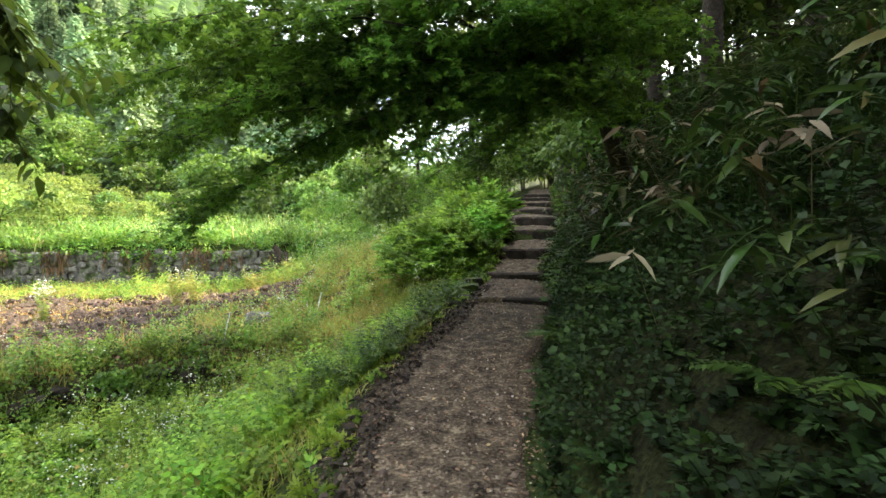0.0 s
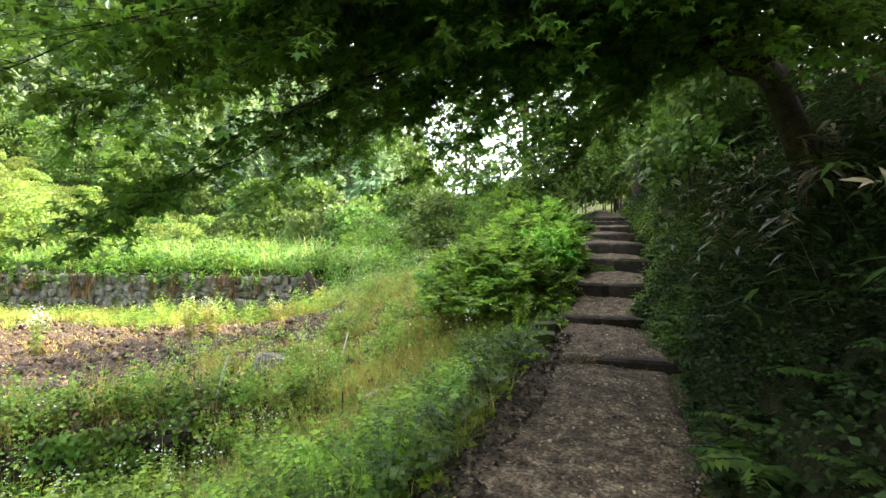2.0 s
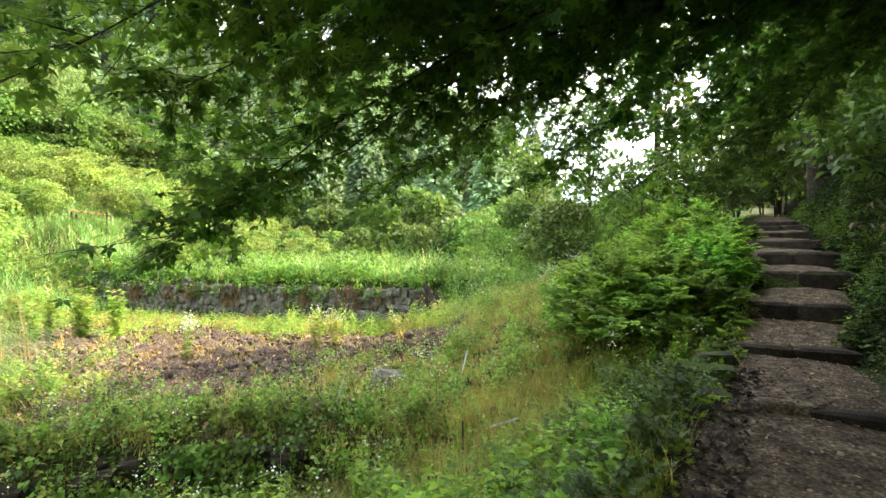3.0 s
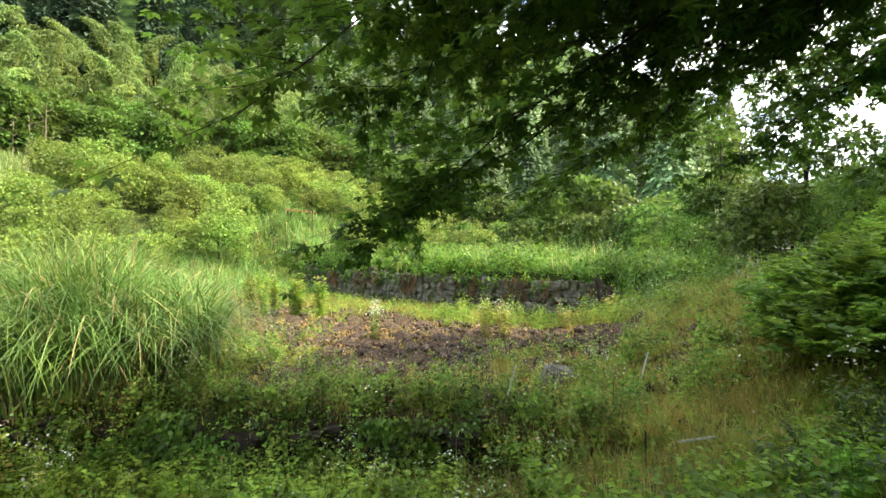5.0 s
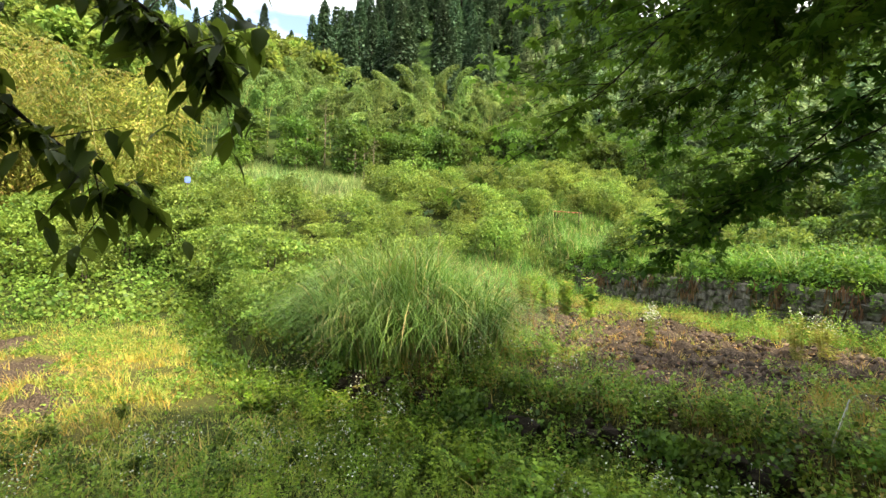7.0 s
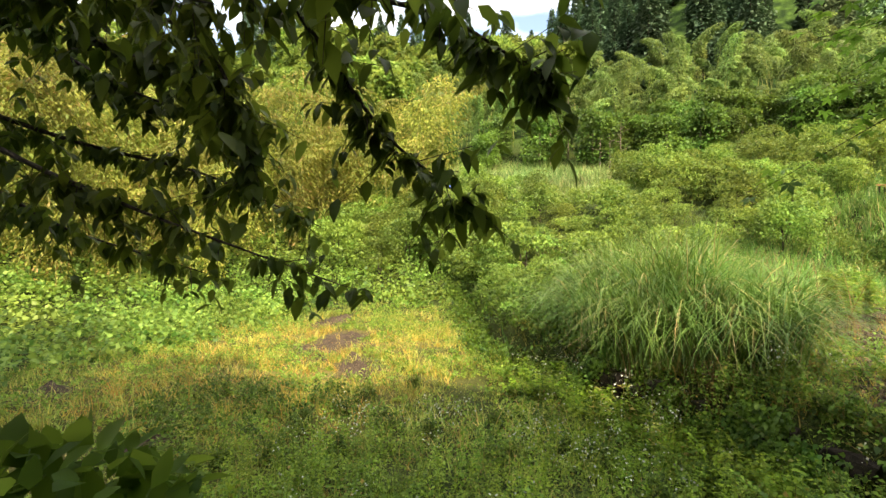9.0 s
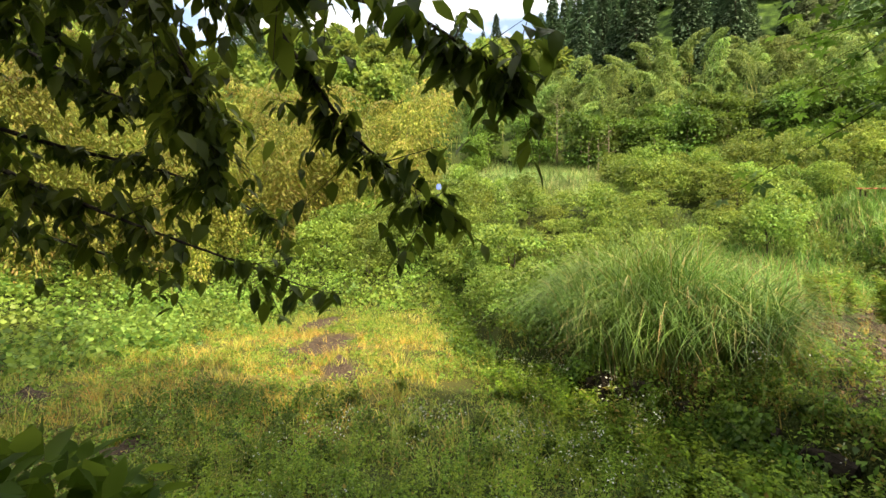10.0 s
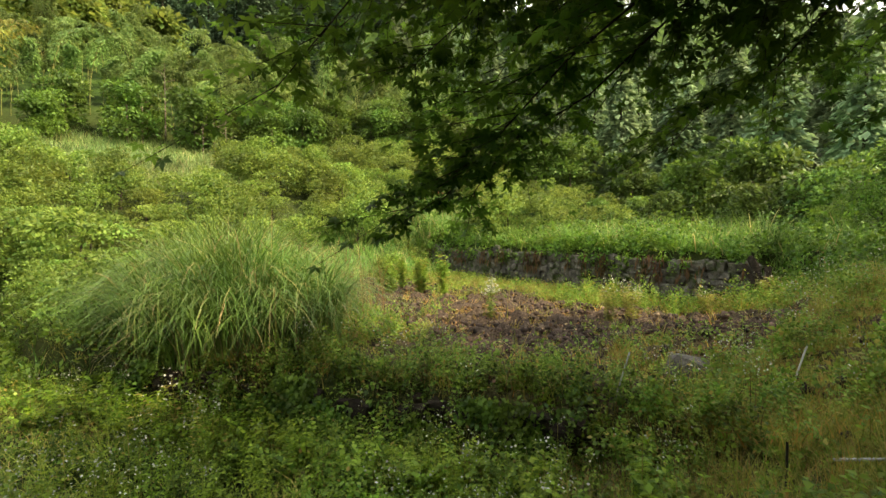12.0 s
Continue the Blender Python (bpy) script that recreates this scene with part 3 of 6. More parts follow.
def make_steps():
    for i, (sy, sz) in enumerate(STEPS):
        low = (-0.06, 0.13, 0.48, 0.92, 1.32, 1.7, 1.97, 2.22, 2.42)[i]
        c, w = float(path_x(sy)), float(path_w(sy))
        step = new("stone_step")
        step.matrix_world = pose(c, sy, low, 0, 0, -10)
        h = sz - low
        n = 2 if i else 1
        for k in range(n):
            ww = 2.1 * w / n
            me = stone_mesh("riser_stone", ww * 0.99, 0.24, h + 0.08, 90 + 7 * i + k, 0.05)
            xx = (k - (n - 1) / 2) * ww if i else 0.42
            ob = obj("riser_stone", me, M_STEP, step)
            ob.matrix_local = pose(xx, 0.03 + rng.uniform(-0.03, 0.03), (h - 0.05) / 2, rng.uniform(-2, 2), rng.uniform(-1.5, 1.5), rng.uniform(-3, 3))
            if not i:
                ob.matrix_local = pose(0.45, 0.03, 0.02, 1, 0.5, 2) @ Matrix.Diagonal((0.5, 1, 1, 1))
        tagged(step, "worn stone step across the earth path, riser darkened for shade", "step", "steps of the path")


make_steps()
for x, y, z, w, d, h, turn in ((0.26, 8.75, -0.06, 0.55, 0.42, 0.2, 14), (0.40, 9.55, 0.06, 0.62, 0.4, 0.2, -16), (0.30, 9.2, 0.0, 0.4, 0.36, 0.2, 38), (0.66, 10.2, 0.14, 0.42, 0.3, 0.16, 5)):
    ob = obj("edge_slab", stone_mesh("edge_slab", w, d, h, int(100 * y), 0.2), M_MOSS)
    ob.matrix_world = pose(x, y, z, 4, -6, turn)
    tagged(ob, "rough mossy slab bordering the footpath", "stone", "slabs beside the path")
ob = obj("rock", stone_mesh("rock", 0.65, 0.5, 0.42, 5, 0.14), M_WALL)
ob.matrix_world = pose(-4.9, 12.1, float(ground_z(-4.9, 12.1)) + 0.12, 5, 12, 30)
tagged(ob, "pale grey rock among weeds", "rock")
ob = obj("rock", stone_mesh("rock", 0.5, 0.42, 0.4, 9, 0.14), M_WALL)
ob.matrix_world = pose(-3.5, 1.15, float(ground_z(-3.5, 1.15)) + 0.1, 5, 12, 70)
tagged(ob, "greyish brown rock in tall grass", "rock")


# ---------------------------------------------------------------- plants, many at once
def plants(x, y, height, per, leaf, size, spread, dz=0.0):
    """Leafy weeds: a stem each, with leaves all the way up."""
    n = len(x)
    height = np.broadcast_to(height, (n,))
    base = on_ground(x, y, dz)
    tilt = rng.normal(0, 0.16, (n, 2))
    u = np.tile(np.linspace(0.12, 1.0, per), n) + rng.uniform(-0.05, 0.05, n * per)
    idx = np.repeat(np.arange(n), per)
    az = rng.uniform(0, 2 * np.pi, n * per)
    h = height[idx]
    out = np.stack((np.cos(az), np.sin(az), np.zeros(n * per)), axis=1)
    loc = base[idx].copy()
    loc[:, 0] += tilt[idx, 0] * h * u
    loc[:, 1] += tilt[idx, 1] * h * u
    loc[:, 2] += h * u
    loc += out * (spread * h * (1.1 - 0.75 * u) * rng.uniform(0.1, 1, n * per))[:, None]
    rise = rng.uniform(-0.25, 0.75, n * per)
    along = out + np.array((0, 0, 1.0)) * rise[:, None]
    nor = np.array((0, 0, 1.0)) + rng.normal(0, 0.35, (n * per, 3))
    tv, tf = leaf
    v, f = stamp(tv, tf, loc, along, nor, size * rng.uniform(0.6, 1.25, n * per) * (1.1 - 0.45 * u))
    top = base.copy()
    top[:, 0] += tilt[:, 0] * height
    top[:, 1] += tilt[:, 1] * height
    top[:, 2] += height
    return joined([(v, f), ribbons(base, top, 0.004)])


def tufts(x, y, per, radius, height, width, lean=0.35, bend=0.6, seg=2):
    """Grass in tufts: blades fanning out from each root."""
    n = len(x)
    idx = np.repeat(np.arange(n), per)
    a, r = rng.uniform(0, 2 * np.pi, n * per), radius * np.sqrt(rng.uniform(0, 1, n * per))
    bx, by = x[idx] + np.cos(a) * r, y[idx] + np.sin(a) * r
    h = np.broadcast_to(height, (n,))[idx] * rng.uniform(0.5, 1.15, n * per)
    return blades(on_ground(bx, by, -0.02), h, width * rng.uniform(0.6, 1.3, n * per), rng.uniform(0, lean, n * per), rng.uniform(0.1, bend, n * per), seg)


def mounds(x, y, rad, height, per, leaf, size, dz=0.0, face=0.0):
    """Low bushy weeds: leaves over the skin of uneven domes, with some sprigs standing out."""
    n = len(x)
    rad, height = np.broadcast_to(rad, (n,)), np.broadcast_to(height, (n,))
    base = on_ground(x, y, dz)
    idx = np.repeat(np.arange(n), per)
    d = unit(rng.normal(0, 1, (n * per, 3)))
    d[:, 2] = np.abs(d[:, 2]) * 1.05 - 0.05
    d[:, 0] -= face
    lob = 1 + 0.35 * np.sin(3 * np.arctan2(d[:, 1], d[:, 0]) + idx * 1.3) + np.where(rng.uniform(0, 1, n * per) < 0.12, rng.uniform(0, 0.6, n * per), 0)
    s = np.stack((rad[idx], rad[idx], height[idx]), axis=1) * (rng.uniform(0.6, 1.08, n * per) * lob)[:, None]
    loc = base[idx] + d * s
    along = d * np.array((1, 1, 0.5)) + rng.normal(0, 0.5, (n * per, 3)) + np.array((0, 0, 0.1))
    nor = d * 0.8 + np.array((0, 0, 0.6)) + rng.normal(0, 0.4, (n * per, 3))
    return stamp(*leaf, loc, along, nor, size * rng.uniform(0.55, 1.3, n * per))


def scatter(n, x0, x1, y0, y1, keep):
    x, y = rng.uniform(x0, x1, n), rng.uniform(y0, y1, n)
    k = keep(x, y)
    k = k if k.dtype == bool else rng.uniform(0, 1, n) < k
    return x[k], y[k]


def stuff(name, vf, material, label, category):
    return tagged(obj(name, np_mesh(name, *vf), material), label, category, kind="stuff")


def left_bank(x, y):
    return (x < path_x(y) - path_w(y) + 0.05) & (x > -6.2) & (y < terrace_front(x) + 0.3 + 40 * (x > -4.6))


def clear_of_walk(x, y, r=0.55):
    """Keeps tall things off the strip that is walked."""
    return np.hypot(np.maximum(np.abs(x + 0.35) - 0.45, 0), np.maximum(np.abs(y - 2.0) - 2.3, 0)) > r


# weeds on the bank below the path
def spaced(n, x0, x1, y0, y1, gap, keep):
    """Scattered places at least a gap apart, in a box."""
    cells, out = {}, []
    for x, y in zip(*scatter(n, x0, x1, y0, y1, keep)):
        c = (int(x // gap), int(y // gap))
        if any((x - a) ** 2 + (y - b) ** 2 < gap * gap for i in (-1, 0, 1) for k in (-1, 0, 1) for a, b in cells.get((c[0] + i, c[1] + k), ())):
            continue
        cells.setdefault(c, []).append((x, y))
        out.append((x, y))
    return np.array(out).T


def beside_path(x, y):
    """How far below the path's edge a place lies."""
    return path_x(y) - path_w(y) - x


def open_slope(x, y):
    """The grazed-looking slope below the steps, where only low plants grow."""
    return smooth(6.6, 8.6, y) * smooth(1.2, 2.2, beside_path(x, y))


x, y = spaced(14000, -6.2, 1.6, -4, 17, 0.23, left_bank)
near = np.clip(beside_path(x, y) * 0.9, np.where(y > 4.8, 0.32, 0.14), 1)
h = near * np.clip(0.32 + 0.36 * wob(x, y, 1.3, 3) + rng.normal(0, 0.13, len(x)), 0.07, 0.8) * (1 - 0.6 * open_slope(x, y))
h = np.where(clear_of_walk(x, y, 0.4), h, np.minimum(h, 0.1))
r = np.clip(h * rng.uniform(0.35, 0.6, len(x)), 0.10, 0.34)
kind = (wob(x, y, 1.1, 6) + rng.normal(0, 0.35, len(x)) > 0).astype(int)
thin = rng.uniform(0, 1, len(x)) > 0.45 * open_slope(x, y)
a, b = (kind == 0) & thin, (kind == 1) & thin
stuff("bank_weeds", mounds(x[a], y[a], r[a], h[a], 56, lobed_leaf(), 0.075), M_LUSH, "dense lobed-leaf weeds covering the bank below the path", "weeds")
stuff("bank_creepers", mounds(x[b], y[b], r[b], h[b], 95, folded_leaf(0.36), 0.07), M_WEED, "small-leaved green creepers on the bank", "weeds")
x, y = scatter(3600, -6.5, 1.6, -4, 19, lambda x, y: left_bank(x, y) & clear_of_walk(x, y, 0.3) & (wob(x, y, 1.0, 5) > -0.1))
stuff("bank_grass", tufts(x, y, 10, 0.07, np.clip(0.36 + 0.3 * wob(x, y, 1.3, 9), 0.1, 0.7), 0.009, 0.35, 0.8, 3), M_GRASS, "long green grass tufts on the bank", "grass")
x, y = scatter(1300, -6, 0.5, 0.5, 18, lambda x, y: left_bank(x, y) & clear_of_walk(x, y, 0.7) & (beside_path(x, y) > 0.4) & (open_slope(x, y) < 0.6))
stuff("bank_sprigs", plants(x, y, rng.uniform(0.35, 0.9, len(x)), 34, folded_leaf(0.22), 0.07, 0.13), M_LUSH, "upright leafy sprigs standing out of the bank weeds", "weeds")


def leafy_shoots(x, y, height, shoots, per, leaf, size):
    """Bushy weeds: arching shoots from one root, with pairs of leaves along them."""
    n = len(x) * shoots
    idx = np.repeat(np.arange(len(x)), shoots)
    base = on_ground(x, y, -0.03)[idx]
    h = np.broadcast_to(height, (len(x),))[idx] * rng.uniform(0.65, 1.1, n)
    az = rng.uniform(0, 2 * np.pi, n)
    out = np.stack((np.cos(az), np.sin(az), np.zeros(n)), axis=1) * rng.uniform(0.1, 0.75, n)[:, None]
    up = np.array((0, 0, 1.0))
    loc, along, scale = [], [], []
    for k in np.linspace(0.22, 1.0, per):
        p = base + (out * (k ** 1.4) + up * (k - 0.22 * k * k)) * h[:, None]
        d = out + up * (0.5 - 0.4 * k)
        side = unit(np.cross(d, up))
        for sgn in (-1, 1):
            loc.append(p)
            along.append(side * sgn + d * 0.7 + rng.normal(0, 0.25, (n, 3)))
            scale.append(size * (1.1 - 0.5 * k) * rng.uniform(0.7, 1.2, n))
    loc, along, scale = np.concatenate(loc), np.concatenate(along), np.concatenate(scale)
    lv = stamp(*leaf, loc, along, up + rng.normal(0, 0.25, loc.shape), scale)
    return joined([lv, ribbons(base, base + (out + up * 0.78) * h[:, None], 0.004)])


def shoot_bushes(name, spots, h0, h1, shoots, per, leaf, size, mat, label):
    x, y = spots
    return stuff(name, leafy_shoots(x, y, rng.uniform(h0, h1, len(x)), shoots, per, leaf, size), mat, label, "weeds")


shoot_bushes("bank_bushes", spaced(2500, -6, 0.5, 1.0, 8.5, 0.42, lambda x, y: left_bank(x, y) & clear_of_walk(x, y, 0.9) & (beside_path(x, y) > 0.5) & (open_slope(x, y) < 0.5) & (wob(x, y, 0.9, 2) > -0.35)), 0.45, 0.95, 13, 9, folded_leaf(0.34), 0.13, M_LUSH, "vivid green leafy bushes on the bank")
shoot_bushes("path_edge_bushes", spaced(3000, -2.5, 1.8, 5.2, 13.5, 0.36, lambda x, y: (beside_path(x, y) > 0.12) & (beside_path(x, y) < np.where(y < 8, 1.5, 1.3))), 0.3, 0.8, 12, 9, folded_leaf(0.34), 0.10, M_SHRUB, "dark green bushes crowding the edge of the path")


# lower field
def lower(x, y):
    return (y < terrace_front(x) + 0.1) & (x < path_x(y) - path_w(y) - 2.0) & (ground_z(x, y) < -1.6)


x, y = scatter(21000, -38, -3.5, -17, 9, lambda x, y: lower(x, y) * (1 - 0.85 * soil_amount(x, y)) * np.clip(0.8 + 0.7 * wob(x, y, 1.6, 4), 0.35, 1) * np.clip(1.5 - np.hypot(x + 2, y) / 26, 0.3, 1))
dry = rng.uniform(0, 1, len(x)) < dry_amount(x, y) * 0.8
hh = np.clip(0.32 + 0.3 * wob(x, y, 1.1, 2) + 0.2 * wob(x, y, 2.9, 5) + rng.normal(0, 0.1, len(x)), 0.07, 0.9)
for nm, sel, mat, lab in (("field_grass", ~dry, M_GRASS, "green grass tufts on the lower field"), ("dry_field_grass", dry, M_STRAW, "yellowed grass tufts on the lower field")):
    stuff(nm, tufts(x[sel], y[sel], 8, 0.18, hh[sel], 0.019, 0.5, 0.9), mat, lab, "grass")
x, y = spaced(6000, -26, -3.8, -13, 9, 0.3, lambda x, y: lower(x, y) * np.clip(0.45 + 0.9 * wob(x, y, 0.9, 7), 0.04, 1) * (1 - soil_amount(x, y)))
h = np.clip(0.2 + 0.18 * wob(x, y, 1.7, 2) + rng.normal(0, 0.07, len(x)), 0.05, 0.5)
stuff("field_weeds", mounds(x, y, np.clip(h * 1.4, 0.14, 0.5), h, 80, diamond_leaf(0.38), 0.075), M_WEED, "low leafy weeds on the lower field", "weeds")

x, y = scatter(2600, -11.5, -3.6, -3, 8, lambda x, y: lower(x, y) & (wob(x, y, 1.1, 3) > -0.3) & (x > -9 - 0.3 * y))
stuff("field_sprigs", plants(x, y, rng.uniform(0.35, 0.85, len(x)), 26, folded_leaf(0.22), 0.085, 0.13), M_LUSH, "upright leafy sprigs on the near lower field", "weeds")

# weeds over and below the field wall
def wall_band(x, y):
    d = y - terrace_front(x)
    return (d > -1.7) & (d < 0.9)


x, y = spaced(14000, -13.4, -3.2, 1.4, 11.6, 0.25, wall_band)
d = y - terrace_front(x)
face = (d > -0.5) & (d < 0.02)
keep = ~face | (wob(x * 1.4, y, 1.3, 5) + 0.4 * wob(x, y, 3.1, 2) < 0.75)
x, y, d, face = x[keep], y[keep], d[keep], face[keep]
h = np.clip(0.34 + 0.28 * wob(x, y, 1.9, 7) + rng.normal(0, 0.14, len(x)), 0.08, 0.9)
r = np.clip(h * rng.uniform(0.35, 0.6, len(x)), 0.12, 0.4)
dz = np.where(face & (d > -0.3), rng.uniform(0.15, 0.7, len(x)), 0.0)
dz = np.where(face & (d > -0.12), dz - 0.5, dz)
kind = (wob(x, y, 1.3, 1) + rng.normal(0, 0.55, len(x)) > 0.05).astype(int)
stuff("wall_weeds", mounds(x[kind == 0], y[kind == 0], r[kind == 0], h[kind == 0], 140, diamond_leaf(0.4), 0.075, dz[kind == 0]), M_SHRUB, "dark green nettles and vines over the field wall", "weeds")
stuff("wall_creepers", mounds(x[kind == 1], y[kind == 1], r[kind == 1], h[kind == 1], 110, diamond_leaf(0.42), 0.07, dz[kind == 1]), M_WEED, "broad-leaved creepers over the field wall", "weeds")
n = 13000
u, top = rng.uniform(0, 1, n), rng.uniform(0, 1, n) ** 0.8
x = -12.4 + 7.4 * u
loc = np.stack((x, terrace_front(x) - 0.12 - 0.42 * (1 - top) * rng.uniform(0, 1, n) - 0.08 * rng.uniform(0, 1, n), -2.4 + 1.2 * top), axis=1)
loc = loc[wob(11 * u, 2.6 * top, 1.0, 4) + rng.normal(0, 0.12, n) > 0.02]
n = len(loc)
along = np.array((0.35, -0.5, -0.45)) + rng.normal(0, 0.5, (n, 3))
nor = np.array((0.5, -0.6, 0.6)) + rng.normal(0, 0.35, (n, 3))
stuff("wall_face_creepers", stamp(*folded_leaf(0.36), loc, along, nor, 0.1 * rng.uniform(0.5, 1.3, n)), M_SHRUB, "creepers hanging over the face of the field wall", "weeds")
x, y = scatter(1500, -13.4, -3.2, 1.4, 11.6, wall_band)
stuff("wall_grass", tufts(x, y, 9, 0.07, np.clip(0.4 + 0.3 * wob(x, y, 1.3, 9), 0.15, 0.9), 0.012, 0.5, 1.1, 4), M_GRASS, "arching grass over the field wall", "grass")
x, y = scatter(520, -13.4, -3.2, 1.4, 11.6, wall_band)
stuff("wall_dry_grass", tufts(x, y, 9, 0.07, rng.uniform(0.4, 0.9, len(x)), 0.014, 0.5, 1.2, 4), M_DEAD, "withered arching grass over the field wall", "grass")
x, y = scatter(1500, -13.4, -3.2, 1.4, 11.6, wall_band)
stuff("wall_sprigs", plants(x, y, rng.uniform(0.4, 1.05, len(x)), 34, folded_leaf(0.2), 0.06, 0.13), M_WEED, "upright leafy sprigs along the field wall", "weeds")

x, y = scatter(7000, -6.5, 1.2, 7.2, 20, lambda x, y: left_bank(x, y) & (x < path_x(y) - path_w(y) - 1.2))
dry = rng.uniform(0, 1, len(x)) < 0.14 + 0.3 * (wob(x, y, 1.2, 7) > 0.3)
stuff("slope_grass", tufts(x[~dry], y[~dry], 8, 0.12, rng.uniform(0.2, 0.55, np.sum(~dry)), 0.010, 0.3, 0.7, 3), M_GRASS, "fine pale green grass on the slope", "grass")
stuff("slope_dry_grass", tufts(x[dry], y[dry], 8, 0.12, rng.uniform(0.2, 0.5, np.sum(dry)), 0.010, 0.3, 0.7, 3), M_STRAW, "fine yellowed grass on the slope", "grass")

# taller leafy bushes standing out of the weeds
def weed_bushes(name, spots, h0, h1, per, leaf, size, mat, label, wide=0.42, dz=0.0):
    x, y = spots
    h = rng.uniform(h0, h1, len(x))
    return stuff(name, mounds(x, y, h * rng.uniform(wide * 0.8, wide * 1.2, len(x)), h, per, leaf, size, dz), mat, label, "weeds")


def band(lo, hi, share):
    return lambda x, y: ((y - terrace_front(x) > lo) & (y - terrace_front(x) < hi)) * share


shoot_bushes("wall_foot_bushes", spaced(9000, -13.6, -3.6, 1.2, 11, 0.55, lambda x, y: (band(-1.7, -0.3, 1.0)(x, y) > 0) & (wob(x, y, 1.5, 4) > -0.2)), 0.4, 1.15, 12, 8, folded_leaf(0.34), 0.15, M_LUSH, "dark leafy weed bushes at the foot of the field wall")
weed_bushes("wall_top_bushes", spaced(8000, -11.0, -3.4, 4, 12, 0.6, band(-0.1, 1.2, 0.6)), 0.3, 0.8, 420, diamond_leaf(0.36), 0.065, M_WEED, "bushy green weeds along the field wall top", 0.5)
weed_bushes("terrace_bushes", spaced(6000, -13, -2.2, 7, 19.6, 0.85, lambda x, y: (y > terrace_front(x) + 0.6) & (y < 19.8) & (x < path_x(y) - path_w(y) - 3.2) & (soil_amount(x, y) < 0.15) & (wob(x, y, 0.9, 4) > 0.0)), 0.3, 0.85, 380, diamond_leaf(0.3), 0.085, M_WEED, "bushy upright weeds on the upper terrace", 0.45)
weed_bushes("field_bushes_low", spaced(6000, -13, -3.4, -6, 8, 0.8, lambda x, y: lower(x, y) & (wob(x, y, 0.8, 3) > 0.1) & (y < terrace_front(x) - 0.8)), 0.25, 0.65, 380, diamond_leaf(0.34), 0.07, M_SHRUB, "clumps of green weeds on the lower field", 0.6)

# overgrown edge of the terrace towards the lower field
x, y = spaced(6000, -38, -12.2, -5, 6, 0.33, lambda x, y: (y - terrace_front(x) > -1.1) & (y - terrace_front(x) < 1.1))
h = np.clip(0.6 + 0.4 * wob(x, y, 1.2, 3) + rng.normal(0, 0.15, len(x)), 0.15, 1.3)
stuff("terrace_edge_weeds", mounds(x, y, np.clip(h * 0.6, 0.2, 0.7), h, 60, diamond_leaf(0.3), 0.15), M_SHRUB, "dark green brambles over the terrace edge", "weeds")
x, y = scatter(900, -36, -12.2, -5, 6, lambda x, y: (y - terrace_front(x) > -0.4) & (y - terrace_front(x) < 1.3))
stuff("terrace_edge_grass", tufts(x, y, 12, 0.15, np.clip(0.9 + 0.5 * wob(x, y, 1.1, 2), 0.3, 1.6), 0.026, 0.3, 1.1, 5), M_SILVER, "arching grass over the terrace edge", "grass")

# upper terrace
def upper(x, y):
    return (y > terrace_front(x) + 0.1) & (y < 20.2) & (x > -34) & (x < path_x(y) - path_w(y) - 3.2)


x, y = spaced(7000, -26, -1.5, 4, 20.2, 0.3, lambda x, y: upper(x, y) * (1 - soil_amount(x, y)) * np.clip(0.5 + 1.0 * wob(x, y, 0.9, 5), 0.04, 1))
h = np.clip(0.26 + 0.26 * wob(x, y, 1.6, 2) + rng.normal(0, 0.12, len(x)), 0.08, 0.8)
stuff("terrace_weeds", mounds(x, y, np.clip(h * 0.7, 0.16, 0.5), h, 70, diamond_leaf(0.36), 0.08), M_WEED, "patchy bushy weeds on the upper terrace", "weeds")
x, y = scatter(1500, -14, -2, 9, 19, lambda x, y: upper(x, y) * (1 - soil_amount(x, y)))
stuff("terrace_sprigs", plants(x, y, rng.uniform(0.25, 0.7, len(x)), 24, folded_leaf(0.2), 0.10, 0.15), M_WEED, "upright weeds on the upper terrace", "weeds")
x, y = scatter(17000, -26, -1, 2, 20.3, lambda x, y: upper(x, y) * (1 - 0.95 * soil_amount(x, y)) * np.clip(0.6 + 0.8 * wob(x, y, 1.2, 3), 0.1, 1))
dry = rng.uniform(0, 1, len(x)) < 0.15 + 0.55 * dry_amount(x, y)
hh = np.clip(0.32 + 0.3 * wob(x, y, 1.1, 6) + rng.normal(0, 0.1, len(x)), 0.1, 0.9)
for nm, sel, mat, lab in (("terrace_grass", ~dry, M_GRASS, "green grass tufts on the upper terrace"), ("dry_terrace_grass", dry, M_STRAW, "straw-coloured grass tufts on the upper terrace")):
    stuff(nm, tufts(x[sel], y[sel], 10, 0.15, hh[sel], 0.018, 0.4, 0.8), mat, lab, "grass")

# clods and litter on the turned soil
x, y = scatter(8000, -30, -2, 8, 18, lambda x, y: upper(x, y) * soil_amount(x, y))
n = len(x)
tv, tf = diamond_leaf(0.4)
vf = stamp(tv, tf, on_ground(x, y, 0.05), rng.normal(0, 1, (n, 3)), rng.normal(0, 1, (n, 3)), rng.uniform(0.03, 0.13, n))
stuff("soil_litter", vf, M_LITTER, "torn dry roots on turned soil", "litter")
x, y = scatter(9000, -30, -2, 8, 18, lambda x, y: upper(x, y) * soil_amount(x, y) * np.clip(0.5 + 0.9 * wob(x, y, 1.2, 7), 0.05, 1))
n = len(x)
tv = np.array([(1, 0, 0), (0.3, 0.9, 0.1), (-0.8, 0.5, 0), (-0.7, -0.6, 0.1), (0.4, -0.85, 0), (0.1, 0.1, 0.75), (0, 0, -0.5)])
